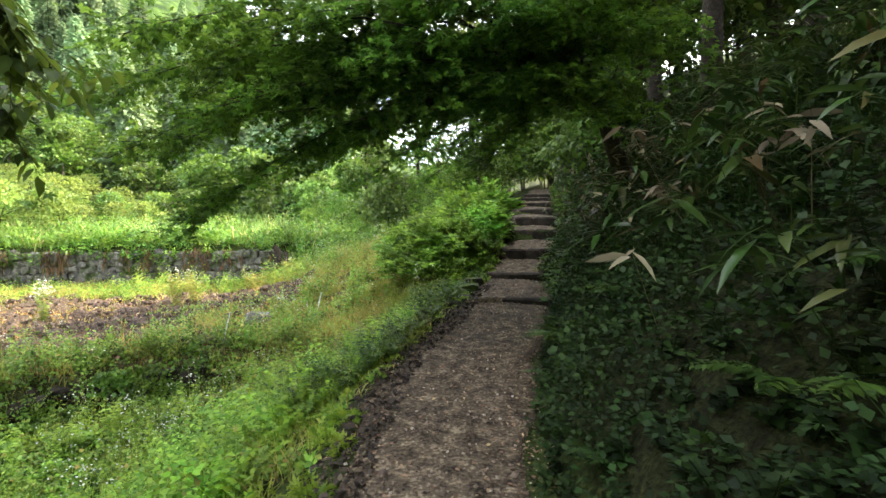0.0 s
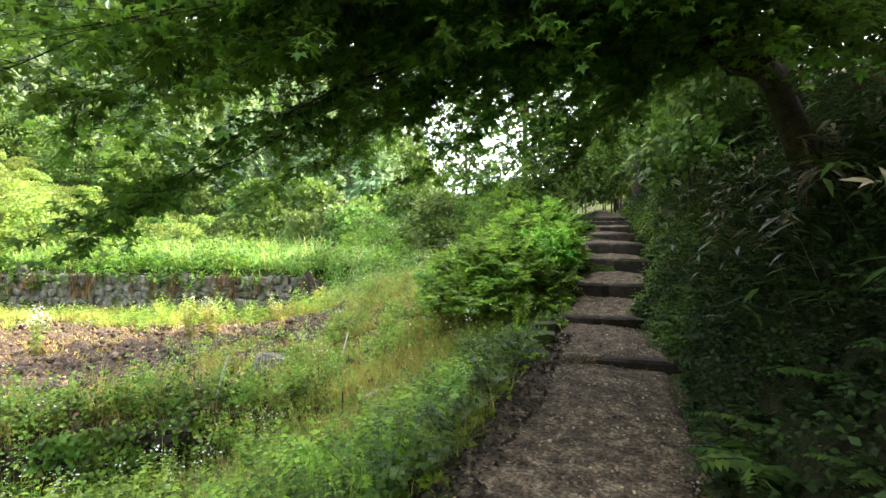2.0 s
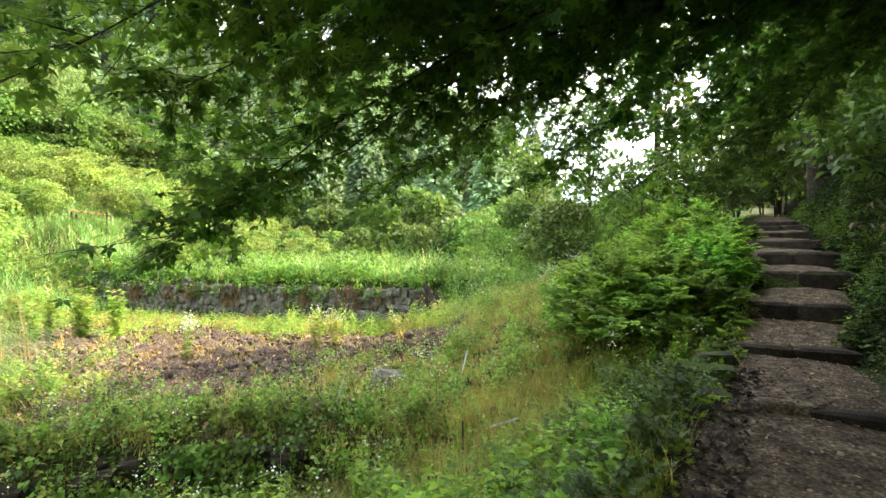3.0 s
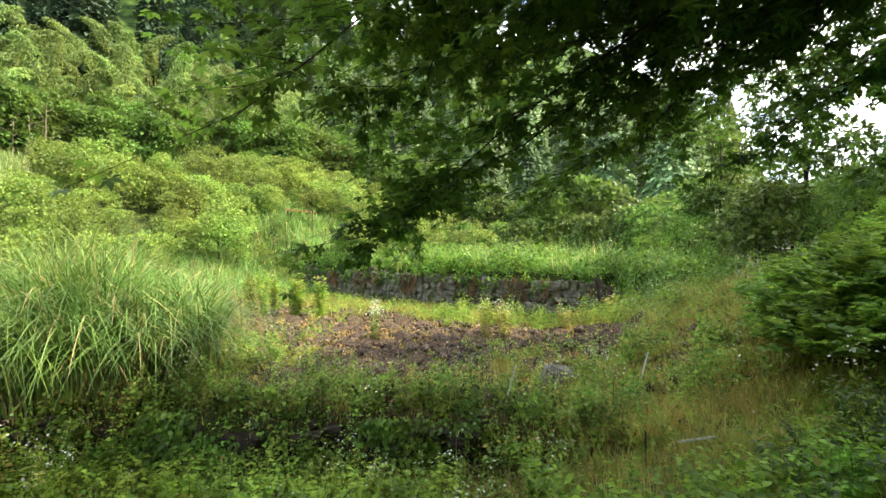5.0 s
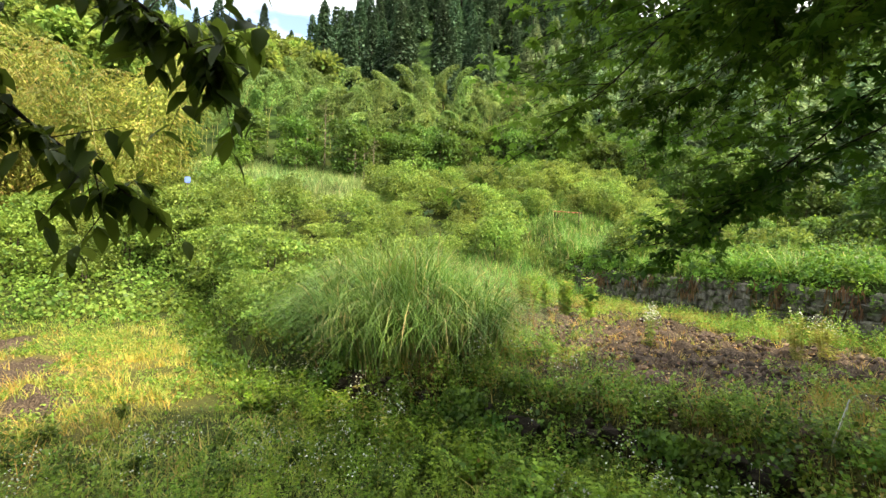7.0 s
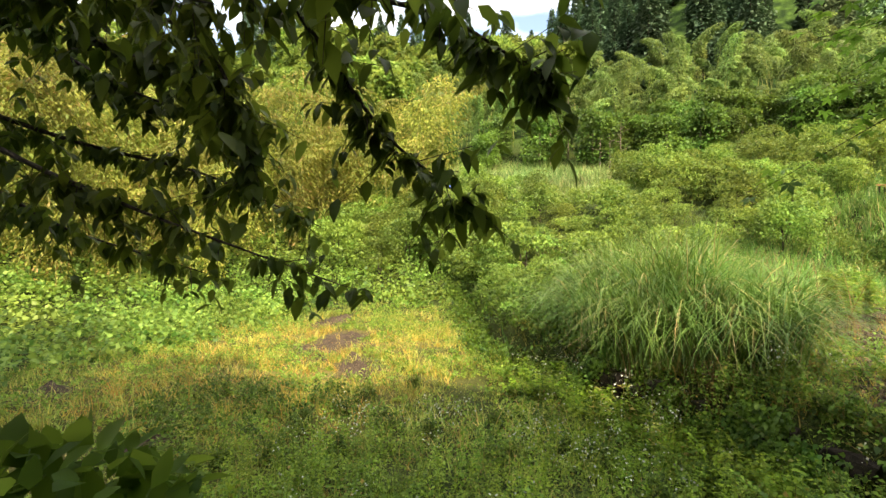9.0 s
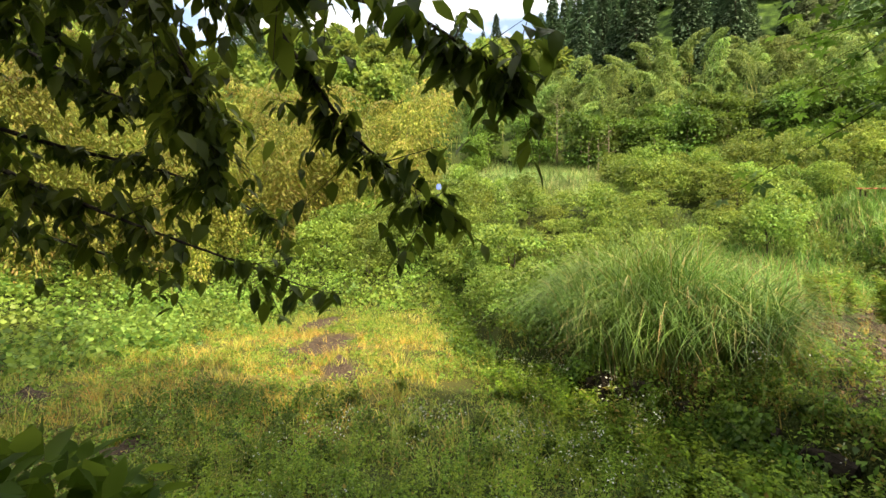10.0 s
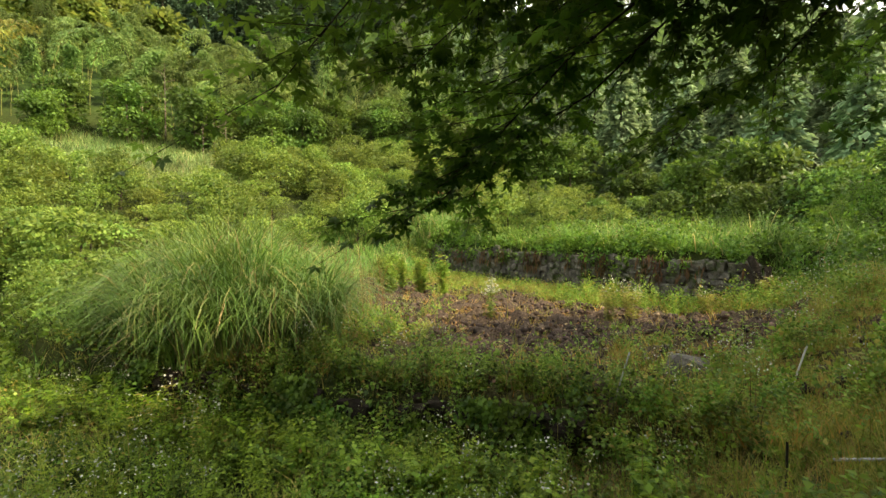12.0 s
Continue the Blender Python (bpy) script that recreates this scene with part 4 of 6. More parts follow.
tf = np.array([(i, (i + 1) % 5, 5) for i in range(5)] + [((i + 1) % 5, i, 6) for i in range(5)])
vf = stamp(tv, tf, on_ground(x, y, rng.uniform(0.02, 0.1, n)), rng.normal(0, 1, (n, 3)), np.array((0, 0, 1.0)) + rng.normal(0, 0.5, (n, 3)), 0.03 + 0.11 * rng.uniform(0, 1, n) ** 2)
stuff("soil_clods", vf, M_CLOD, "dark brown clods of turned soil on the terrace", "soil")

x, y = scatter(5200, -30, -3, 9, 18, lambda x, y: upper(x, y) * soil_amount(x, y) * np.clip(0.4 + wob(x, y, 0.7, 3), 0.05, 1))
stuff("soil_straw", tufts(x, y, 7, 0.15, rng.uniform(0.08, 0.22, len(x)), 0.018, 1.6, 1.2, 2), M_STRAW, "torn dry straw lying on turned soil", "litter")

# grass above the terrace wall and the slope beside it
x, y = scatter(4300, -44, -3, 20.5, 34, lambda x, y: (ground_z(x, y) < 7) & (x < path_x(y) - 5.5))
h = np.clip(1.05 + 0.95 * wob(x, y, 0.7, 4) + 0.5 * wob(x, y, 2.3, 6) + rng.normal(0, 0.25, len(x)), 0.2, 2.5) * np.interp(x, [-9, -6], [1.0, 0.5]) * np.interp(y, [20.5, 22], [0.75, 1.0])
stuff("tall_grass", tufts(x, y, 11, 0.24, h, 0.045, 0.25, 0.9, 3), M_SILVER, "tall green grass tufts above the stone wall", "grass")
x, y = spaced(1500, -30, -3, 20.6, 27, 0.6, lambda x, y: (x < path_x(y) - 6) & (wob(x, y, 0.9, 8) > -0.1))
h = np.clip(0.9 + 0.6 * wob(x, y, 0.8, 1), 0.3, 1.6)
stuff("wall_bushes", mounds(x, y, h * 0.5, h, 150, diamond_leaf(0.4), 0.14), M_SHRUB, "leafy bushes among the grass above the wall", "weeds")
x, y = spaced(1500, -27, -7, 20.2, 21.4, 0.3, lambda x, y: wob(x, y * 0.4, 1.6, 2) > -0.55)
h = np.clip(0.45 + 0.35 * wob(x, y, 1.4, 6) + rng.normal(0, 0.12, len(x)), 0.12, 1.0)
stuff("wall_top_weeds", mounds(x, y, h * 0.6, h, 80, folded_leaf(0.34), 0.13, np.where(y < 20.5, rng.uniform(0.95, 1.5, len(x)), 0.0)), M_SHRUB, "leafy weeds spilling over the wall top", "weeds")
x = rng.uniform(-26.5, -7.4, 2300)
x = x[rng.uniform(0, 1, len(x)) < np.clip(0.05 + 1.3 * wob(x, x * 0, 2.4, 6), 0, 1)]
n = len(x)
loc = np.stack((x, np.full(n, 20.3) - rng.uniform(0, 0.2, n), rng.uniform(-0.35, 0.5, n)), axis=1)
vf = stamp(*oval_leaf(0.06, 0.03, 0.2), loc, np.stack((rng.normal(0, 0.25, n), -rng.uniform(0.1, 0.5, n), -np.ones(n)), axis=1), np.array((0, -1.0, 0.2)) + rng.normal(0, 0.3, (n, 3)), rng.uniform(0.18, 0.5, n))
stuff("withered_hanging_grass", vf, M_DEAD, "withered brown grass hanging down the wall", "grass")

x, y = spaced(2500, -46, -26, 19.4, 21.0, 0.5, lambda x, y: x < 0)
h = np.clip(1.0 + 0.5 * wob(x, y, 0.9, 3) + rng.normal(0, 0.15, len(x)), 0.4, 1.7)
stuff("terrace_bank_weeds", mounds(x, y, h * 0.55, h, 110, diamond_leaf(0.36), 0.16), M_BUSH, "leafy weeds covering the low bank behind the terrace", "weeds")

# right bank: ferns, ivy and sasa; tree shade is put into the ivy and sasa colours
def right_bank(x, y, far=5.5):
    d = x - path_x(y) - path_w(y)
    return (d > 0.02) & (d < far)


x, y = spaced(42000, 0.3, 7, -3, 20, 0.125, lambda x, y: right_bank(x, y, 3.6) & (wob(x, y, 2.1, 3) + 0.6 * wob(x, y, 4.7, 5) > -0.75))
h = np.clip(0.24 + 0.2 * wob(x, y, 2.0, 7) + rng.normal(0, 0.08, len(x)), 0.05, 0.55) * np.clip((x - path_x(y) - path_w(y)) * 2.5, 0.3, 1)
a = wob(x, y, 1.4, 9) + rng.normal(0, 0.3, len(x)) > 0
stuff("bank_undergrowth", mounds(x[a], y[a], np.clip(h[a] * 0.75, 0.06, 0.26), h[a] * 1.4, 52, diamond_leaf(0.4), 0.052, 0.03, 0.5), M_SHADEDIVY, "ivy and small weeds on the steep bank, colour darkened for shade", "undergrowth")
stuff("bank_nettles", leafy_shoots(x[~a], y[~a], h[~a] + 0.12, 5, 6, diamond_leaf(0.36), 0.085), M_SHADEDIVY, "nettles and seedlings on the steep bank, colour darkened for shade", "undergrowth")


def ferns(x, y, length, fronds=7, pairs=15):
    """Fern plants: arching fronds with narrow leaflets on both sides."""
    n = len(x) * fronds
    base = np.repeat(on_ground(x, y), fronds, axis=0)
    size = np.repeat(length, fronds) * rng.uniform(0.7, 1.15, n)
    az = rng.uniform(0, 2 * np.pi, n)
    out = np.stack((np.cos(az), np.sin(az), np.zeros(n)), axis=1) + np.array((-0.75, 0, 0))
    side = np.stack((-np.sin(az), np.cos(az), np.zeros(n)), axis=1)
    u = np.linspace(0.15, 1.0, pairs)
    up = np.array((0, 0, 1.0))
    loc, along, scale = [], [], []
    for s in (-1, 1):
        for k in u:
            loc.append(base + (out * k * 0.8 + up * (0.85 * k - 0.75 * k * k)) * size[:, None])
            along.append(side * s + out * 0.35 - up * 0.15 + rng.normal(0, 0.08, (n, 3)))
            scale.append(size * 0.26 * math.sin(math.pi * min(1, 0.18 + 0.8 * k)))
    loc, along, scale = np.concatenate(loc), np.concatenate(along), np.concatenate(scale)
    return stamp(*diamond_leaf(0.24), loc, along, up + rng.normal(0, 0.15, loc.shape), scale)


x, y = spaced(900, 0.3, 5, -2, 12, 0.34, lambda x, y: right_bank(x, y, 2.4) & (x - path_x(y) - path_w(y) > 0.15) & (wob(x, y, 1.3, 5) > -0.25))
stuff("ferns", ferns(x, y, np.where(y < 4, 0.7, 1.0) * rng.uniform(0.25, 0.52, len(x))), M_FERN, "green ferns with arching fronds on the steep bank", "fern")


def sasa(x, y, height, per=7, size=0.18):
    n = len(x)
    base = on_ground(x, y)
    az = rng.uniform(0, 2 * np.pi, n)
    lean = np.stack((np.cos(az) * 0.3 - 0.35, np.sin(az) * 0.3, np.ones(n)), axis=1)
    tip = base + lean * height[:, None]
    idx = np.repeat(np.arange(n), per)
    a2 = rng.uniform(0, 2 * np.pi, n * per)
    out = np.stack((np.cos(a2), np.sin(a2), rng.uniform(-0.55, 0.35, n * per)), axis=1)
    tv, tf = oval_leaf(0.11, 0.05, 0.35)
    v, f = stamp(tv, tf, tip[idx] + rng.normal(0, 0.03, (n * per, 3)), out, np.array((0, 0, 1.0)) + rng.normal(0, 0.3, (n * per, 3)), size * rng.uniform(0.6, 1.2, n * per))
    return joined([(v, f), ribbons(base, tip, 0.004)])


x, y = scatter(5200, 0.4, 12, -3, 24, lambda x, y: right_bank(x, y, 9) & (x - path_x(y) - path_w(y) > np.where(y < 6, 0.95, 0.5)))
stuff("dwarf_bamboo", sasa(x, y, rng.uniform(0.3, 0.95, len(x)), 6), M_SASA, "dwarf bamboo with long leaves on the bank, green darkened for shade", "dwarf bamboo")
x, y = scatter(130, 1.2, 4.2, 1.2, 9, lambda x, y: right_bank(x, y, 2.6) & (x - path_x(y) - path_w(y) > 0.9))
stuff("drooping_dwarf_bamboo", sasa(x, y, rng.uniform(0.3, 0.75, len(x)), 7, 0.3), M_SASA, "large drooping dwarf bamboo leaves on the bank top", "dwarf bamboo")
x, y = scatter(20, 1.4, 3.6, 2.4, 5.5, lambda x, y: right_bank(x, y, 1.9) & (x - path_x(y) - path_w(y) > 0.7))
stuff("pale_withered_bamboo", sasa(x, y, rng.uniform(0.4, 0.7, len(x)), 6, 0.21), M_PALEDEAD, "pale withered bamboo leaves hanging over the bank", "dwarf bamboo")
x, y = scatter(150, 1.0, 4.5, 3.6, 13, lambda x, y: right_bank(x, y, 2.0) & (x - path_x(y) - path_w(y) > 0.6))
stuff("withered_dwarf_bamboo", sasa(x, y, rng.uniform(0.5, 1.0, len(x)), 6, 0.17), M_PALEDEAD, "pale withered dwarf bamboo leaves on the bank", "dwarf bamboo")
x, y = scatter(5000, 1.0, 5.5, 8.5, 22, lambda x, y: right_bank(x, y, 1.3))
stuff("step_side_weeds", plants(x, y, rng.uniform(0.1, 0.4, len(x)), 18, folded_leaf(0.36), 0.07, 0.7), M_SHRUB, "bright green weeds edging the steps", "weeds")

# silver grass clump on the terrace corner
def clump(n, cx, cy, rx, ry, turn, tall):
    a, r = rng.uniform(0, 2 * np.pi, n), np.sqrt(rng.uniform(0, 1, n))
    u, v = np.cos(a) * r * rx, np.sin(a) * r * ry
    c, s = math.cos(radians(turn)), math.sin(radians(turn))
    x, y = cx + u * c - v * s, cy + u * s + v * c
    k = y > terrace_front(x) + 0.0
    x, y, r = x[k], y[k], r[k]
    h = tall * rng.uniform(0.55, 1.2, len(x)) * (1.05 - 0.25 * r ** 3) * (0.95 + 0.18 * wob(x, y, 1.9, 4))
    return blades(on_ground(x, y), h, rng.uniform(0.02, 0.046, len(x)), rng.uniform(0.0, 0.16, len(x)) * (0.5 + 0.8 * r), rng.uniform(0.25, 0.9, len(x)) + 0.35 * r * r, 8, True)


vf = clump(12500, -13.2, 6.0, 3.3, 1.9, 26, 3.7)
tagged(obj("silver_grass_clump", np_mesh("silver_grass_clump", *vf), M_SILVER), "large arching silver grass clump on the terrace edge", "grass clump", kind="stuff")
vf = joined([clump(1800, -16.6, 4.6, 1.8, 1.4, 10, 2.3), clump(1600, -19.2, 3.6, 1.8, 1.4, 20, 2.2), clump(1500, -22.4, 3.0, 2.0, 1.4, 20, 2.0), clump(1500, -17.5, 8.0, 2.4, 1.6, 0, 2.2), clump(1400, -21.5, 8.0, 2.4, 1.8, 0, 2.2)])
tagged(obj("silver_grass_rows", np_mesh("silver_grass_rows", *vf), M_SILVER), "tall silver grass along the terrace edge", "grass", kind="stuff")


x, y = scatter(90, -11.6, -9.6, 4.6, 7.2, lambda x, y: (y > terrace_front(x) - 0.1) & (y < terrace_front(x) + 0.9))
stuff("withered_clump_blades", tufts(x, y, 7, 0.15, rng.uniform(0.8, 1.6, len(x)), 0.02, 0.5, 1.3, 6), M_DEAD, "withered straw blades drooping from the grass clump", "grass")
x, y = scatter(170, -23, -13.5, 7.0, 10.5, lambda x, y: np.ones(len(x), dtype=bool))
stuff("withered_plumes", tufts(x, y, 4, 0.2, rng.uniform(2.0, 2.9, len(x)), 0.035, 0.12, 0.3, 3), M_DEAD, "withered brown grass plumes behind the clump", "grass")


# ---------------------------------------------------------------- trees
def leaves_on_twigs(roots, dirs, length, per, tmpl, size, droop, flat=0.25):
    n = len(roots)
    idx = np.repeat(np.arange(n), per)
    u = rng.uniform(0.1, 1.05, n * per)
    ends = roots + dirs * length[:, None]
    ends[:, 2] -= droop * length ** 1.5
    loc = roots[idx] + (ends[idx] - roots[idx]) * u[:, None] + rng.normal(0, 0.03, (n * per, 3))
    a = rng.normal(0, 1, (n * per, 3)) * np.array((1, 1, 0.35))
    along = unit(dirs[idx]) * 0.7 + unit(a) * 0.9 - np.array((0, 0, 1.0)) * 0.35
    nor = np.array((0, 0, 1.0)) + rng.normal(0, flat, (n * per, 3))
    return stamp(*tmpl, loc, along, nor, size * rng.uniform(0.65, 1.2, n * per)), ribbons(roots, ends, 0.003)


def make_maple():
    tree = new("maple_tree")
    z0 = float(ground_z(3.1, 7.5))
    fork = np.array((2.62, 7.5, 3.0))
    root = np.array((3.12, 7.5, z0 - 0.1))
    v, f = tube(bezier(root, (2.98, 7.5, 2.0), fork, 9), np.linspace(0.17, 0.12, 9) + 0.06 * np.exp(-np.linspace(0, 6, 9)), 9)
    obj("trunk", np_mesh("trunk", v, f, True), M_BARK, tree, "dark slanting maple trunk")
    v, f = tube(bezier(fork, (2.2, 7.45, 3.6), (1.75, 7.35, 4.0), 6), np.linspace(0.12, 0.07, 6), 8)
    obj("leader", np_mesh("leader", v, f, True), M_BARK, tree)
    tips = [(-3.2, 6.1, 1.62), (-3.0, 5.7, 1.55), (-2.9, 8.0, 2.05), (-3.4, 4.8, 2.2), (-3.0, 4.5, 3.3), (-4.4, 6.0, 3.2), (-4.7, 5.3, 4.4), (-3.6, 8.4, 3.4), (-2.2, 9.8, 2.9),
            (-1.2, 8.8, 2.3), (-0.2, 9.4, 2.3), (0.8, 8.8, 2.4), (-1.2, 6.2, 3.4), (-1.8, 4.9, 3.5), (-0.5, 5.0, 4.6), (1.0, 4.8, 4.2), (2.0, 5.6, 3.8), (1.2, 10.6, 3.3), (-2.2, 7.0, 5.6),
            (0.0, 7.0, 6.0), (4.4, 6.6, 6.0), (4.6, 9.0, 5.2), (3.0, 10.8, 5.5), (-3.4, 7.0, 4.6), (-3.9, 6.8, 2.6), (-1.9, 7.3, 2.5), (0.2, 6.6, 3.0)]
    tips += [(-2.4, 5.2, 2.8), (-2.7, 6.2, 3.0), (-1.6, 5.5, 2.75), (-3.7, 5.6, 3.7), (-2.1, 5.8, 4.2), (-3.3, 5.0, 3.0), (-0.6, 6.0, 2.9), (-1.0, 7.6, 3.0), (-4.3, 7.4, 2.6), (-3.4, 6.6, 3.3), (-2.9, 7.2, 3.7), (-2.2, 6.6, 3.6), (-4.2, 5.4, 2.9), (-3.3, 5.6, 2.4)]
    tips += [(1.6, 6.5, 3.2), (2.2, 6.3, 2.9), (1.1, 6.1, 3.3), (3.0, 6.4, 3.7), (0.8, 5.5, 3.9), (1.7, 5.3, 4.6), (2.5, 5.3, 4.3), (0.2, 5.7, 4.3), (1.2, 6.8, 5.2)]
    tips += [(-0.4, 6.8, 3.6), (-0.9, 6.4, 4.0), (-1.4, 7.8, 4.0), (0.3, 6.2, 4.8), (-0.8, 5.6, 3.4), (0.4, 8.0, 3.4), (-1.7, 6.4, 3.3), (-1.2, 6.8, 3.5), (-1.5, 7.2, 3.9), (-1.9, 6.0, 3.4), (-1.0, 7.0, 2.8)]
    tips += [(-4.2, 8.4, 3.8), (-4.6, 7.0, 3.6), (1.8, 9.6, 4.0)]
    tips += [(-2.5, 7.5, 6.0), (-1.5, 8.2, 6.3), (-0.5, 8.6, 6.8), (-3.0, 6.5, 5.8), (-1.8, 6.4, 6.2), (-0.6, 7.2, 6.6), (0.6, 7.8, 7.0), (-2.2, 9.0, 6.8), (-3.6, 8.0, 5.8), (-1.0, 6.0, 5.8), (-3.8, 5.6, 5.2), (0.4, 6.4, 6.2), (-2.8, 5.4, 5.4), (1.4, 7.0, 6.6), (1.6, 5.8, 5.6), (2.4, 6.4, 5.2)]
    tips += [(0.9, 7.0, 3.3), (1.3, 7.6, 3.0), (0.5, 6.8, 3.6), (1.5, 7.0, 3.6), (1.9, 7.4, 3.2), (0.9, 7.8, 3.8), (1.4, 6.4, 4.0), (2.0, 6.8, 4.0), (-1.8, 7.9, 3.4), (-2.3, 7.6, 3.2), (-1.4, 7.4, 3.4), (-2.0, 8.3, 3.8), (-2.6, 8.0, 4.2)]
    roots, dirs = [], []
    for i, tip in enumerate(tips):
        tip = np.array(tip)
        start = fork + (np.array((1.75, 7.35, 4.0)) - fork) * rng.uniform(0, 1)
        if tip[2] > 4.3:
            start = start + (tip - start) * 0.05
        mid = (start + tip) / 2 + np.array((0, 0, 0.6 + 0.12 * np.linalg.norm(tip - start)))
        c = bezier(start, mid, tip, 14)
        c[1:-1] += rng.normal(0, 0.05, (12, 3))
        v, f = tube(c, np.linspace(0.02, 0.003, 14), 6)
        obj("limb", np_mesh("limb", v, f, True), M_BARK, tree)
        n = 62
        u = rng.uniform(0.3, 1.0, n) ** 0.7
        k = u * 13
        i0 = np.minimum(k.astype(int), 12)
        p = c[i0] + (c[i0 + 1] - c[i0]) * (k - i0)[:, None]
        t = unit(c[i0 + 1] - c[i0])
        a = np.arctan2(t[:, 1], t[:, 0]) + rng.choice((-1, 1), n) * rng.uniform(0.25, 1.4, n)
        d = np.stack((np.cos(a), np.sin(a), rng.uniform(-0.45, 0.1, n)), axis=1)
        roots.append(p)
        dirs.append(d * rng.uniform(0.3, 0.95, n)[:, None])
    roots, dirs = np.concatenate(roots), np.concatenate(dirs)
    length = np.linalg.norm(dirs, axis=1)
    lv, tw = leaves_on_twigs(roots, unit(dirs), length, 14, maple_leaf(), 0.077, 0.22)
    tagged(obj("twig_spray", np_mesh("twig_spray", *tw), M_BARK, tree), kind="stuff")
    obj("crown", np_mesh("crown", *lv), M_MAPLE, tree, "layered sprays of small star-shaped green leaves")
    tagged(tree, "green Japanese maple leaning over the footpath", "tree")


make_maple()


def make_cherry():
    tree = new("cherry_tree")
    bx, by = -2.3, -2.6
    z0 = float(ground_z(bx, by))
    fork = np.array((-2.5, -2.1, 2.6))
    v, f = tube(bezier((bx, by, z0 - 0.1), (bx, by, 1.2), fork, 9), np.linspace(0.2, 0.13, 9), 9)
    obj("trunk", np_mesh("trunk", v, f, True), M_BARK, tree, "dark cherry trunk")
    limbs = [((-2.7, 0.2, 3.9), (-2.8, 1.6, 2.75), (-2.85, 2.1, 2.0), (-2.9, 2.6, 1.6)),
             ((-2.7, 0.0, 3.7), (-2.7, 1.5, 2.8), (-2.7, 2.45, 2.5), (-2.7, 2.95, 2.12)),
             ((-2.9, -0.3, 3.4), (-2.9, 1.0, 2.78), (-2.9, 1.27, 2.2), (-2.85, 1.36, 1.85)),
             ((-2.9, -1.3, 2.5), (-3.0, -0.12, 1.93), (-3.0, 0.67, 1.63), (-3.0, 1.83, 1.24)),
             ((-2.9, -1.3, 2.6), (-3.3, -0.3, 2.2), (-3.6, 0.5, 2.0), (-3.8, 1.3, 1.6)),
             ((-2.8, -0.8, 3.6), (-3.2, 0.0, 3.2), (-3.4, 0.6, 2.9), (-3.4, 1.0, 2.3)),
             ((-2.2, -0.4, 4.0), (-2.0, 1.0, 3.2), (-2.0, 1.9, 2.7), (-2.0, 2.4, 2.3)),
             ((-2.9, -1.0, 4.0), (-3.6, -0.3, 3.4), (-3.9, 0.0, 2.9), (-4.0, 0.3, 2.4)),
             ((-2.9, -1.5, 2.4), (-3.3, -1.0, 1.9), (-3.5, -0.6, 1.6), (-3.6, 0.4, 1.3))]
    limbs += [((-2.9, -1.0, 3.6), (-3.0, -0.2, 2.9), (-3.0, 0.5, 2.6), (-3.0, 1.1, 2.4)),
              ((-3.2, -1.2, 3.4), (-3.4, -0.4, 2.8), (-3.4, 0.2, 2.5), (-3.4, 0.8, 2.3)),
              ((-2.5, -0.6, 3.2), (-2.4, 0.3, 2.8), (-2.4, 0.9, 2.65), (-2.4, 1.5, 2.5))]
    roots, dirs = [], []
    for pts in limbs:
        ctrl = np.array((tuple(fork),) + pts)
        s = np.linspace(0, 4, 25)
        c = np.stack([np.interp(s, range(5), ctrl[:, k]) for k in range(3)], axis=1)
        c[1:-1] = (c[:-2] + 2 * c[1:-1] + c[2:]) / 4
        c[1:-1] = (c[:-2] + 2 * c[1:-1] + c[2:]) / 4
        v, f = tube(c, np.linspace(0.03, 0.003, 25), 6)
        obj("limb", np_mesh("limb", v, f, True), M_BARK, tree)
        n = 62
        k = rng.uniform(5, 24, n)
        i0 = np.minimum(k.astype(int), 23)
        p = c[i0] + (c[i0 + 1] - c[i0]) * (k - i0)[:, None]
        t = unit(c[i0 + 1] - c[i0])
        d = unit(t * 0.6 + rng.normal(0, 0.6, (n, 3)) - np.array((0, 0, 0.25)))
        roots.append(p)
        dirs.append(d * rng.uniform(0.08, 0.42, n)[:, None])
    roots, dirs = np.concatenate(roots), np.concatenate(dirs)
    length = np.linalg.norm(dirs, axis=1)
    n, per = len(roots), 9
    idx = np.repeat(np.arange(n), per)
    u = rng.uniform(0.0, 1.05, n * per)
    loc = roots[idx] + dirs[idx] * u[:, None] + rng.normal(0, 0.015, (n * per, 3))
    a = rng.uniform(0, 2 * np.pi, n * per)
    along = np.stack((np.cos(a) * 0.75, np.sin(a) * 0.75, -rng.uniform(0.2, 1.2, n * per)), axis=1)
    nor = np.stack((np.cos(a), np.sin(a), rng.uniform(0.3, 1.2, n * per)), axis=1) + rng.normal(0, 0.3, (n * per, 3))
    vf = stamp(*oval_leaf(0.23, 0.12, 0.22), loc, along, nor, 0.118 * rng.uniform(0.6, 1.25, n * per))
    tagged(obj("twig_spray", np_mesh("twig_spray", *ribbons(roots, roots + dirs, 0.003)), M_BARK, tree), kind="stuff")
    obj("crown", np_mesh("crown", *vf), M_CHERRY, tree, "drooping dark green oval leaves")
    tagged(tree, "cherry tree with drooping leafy branches beside the path", "tree")


make_cherry()


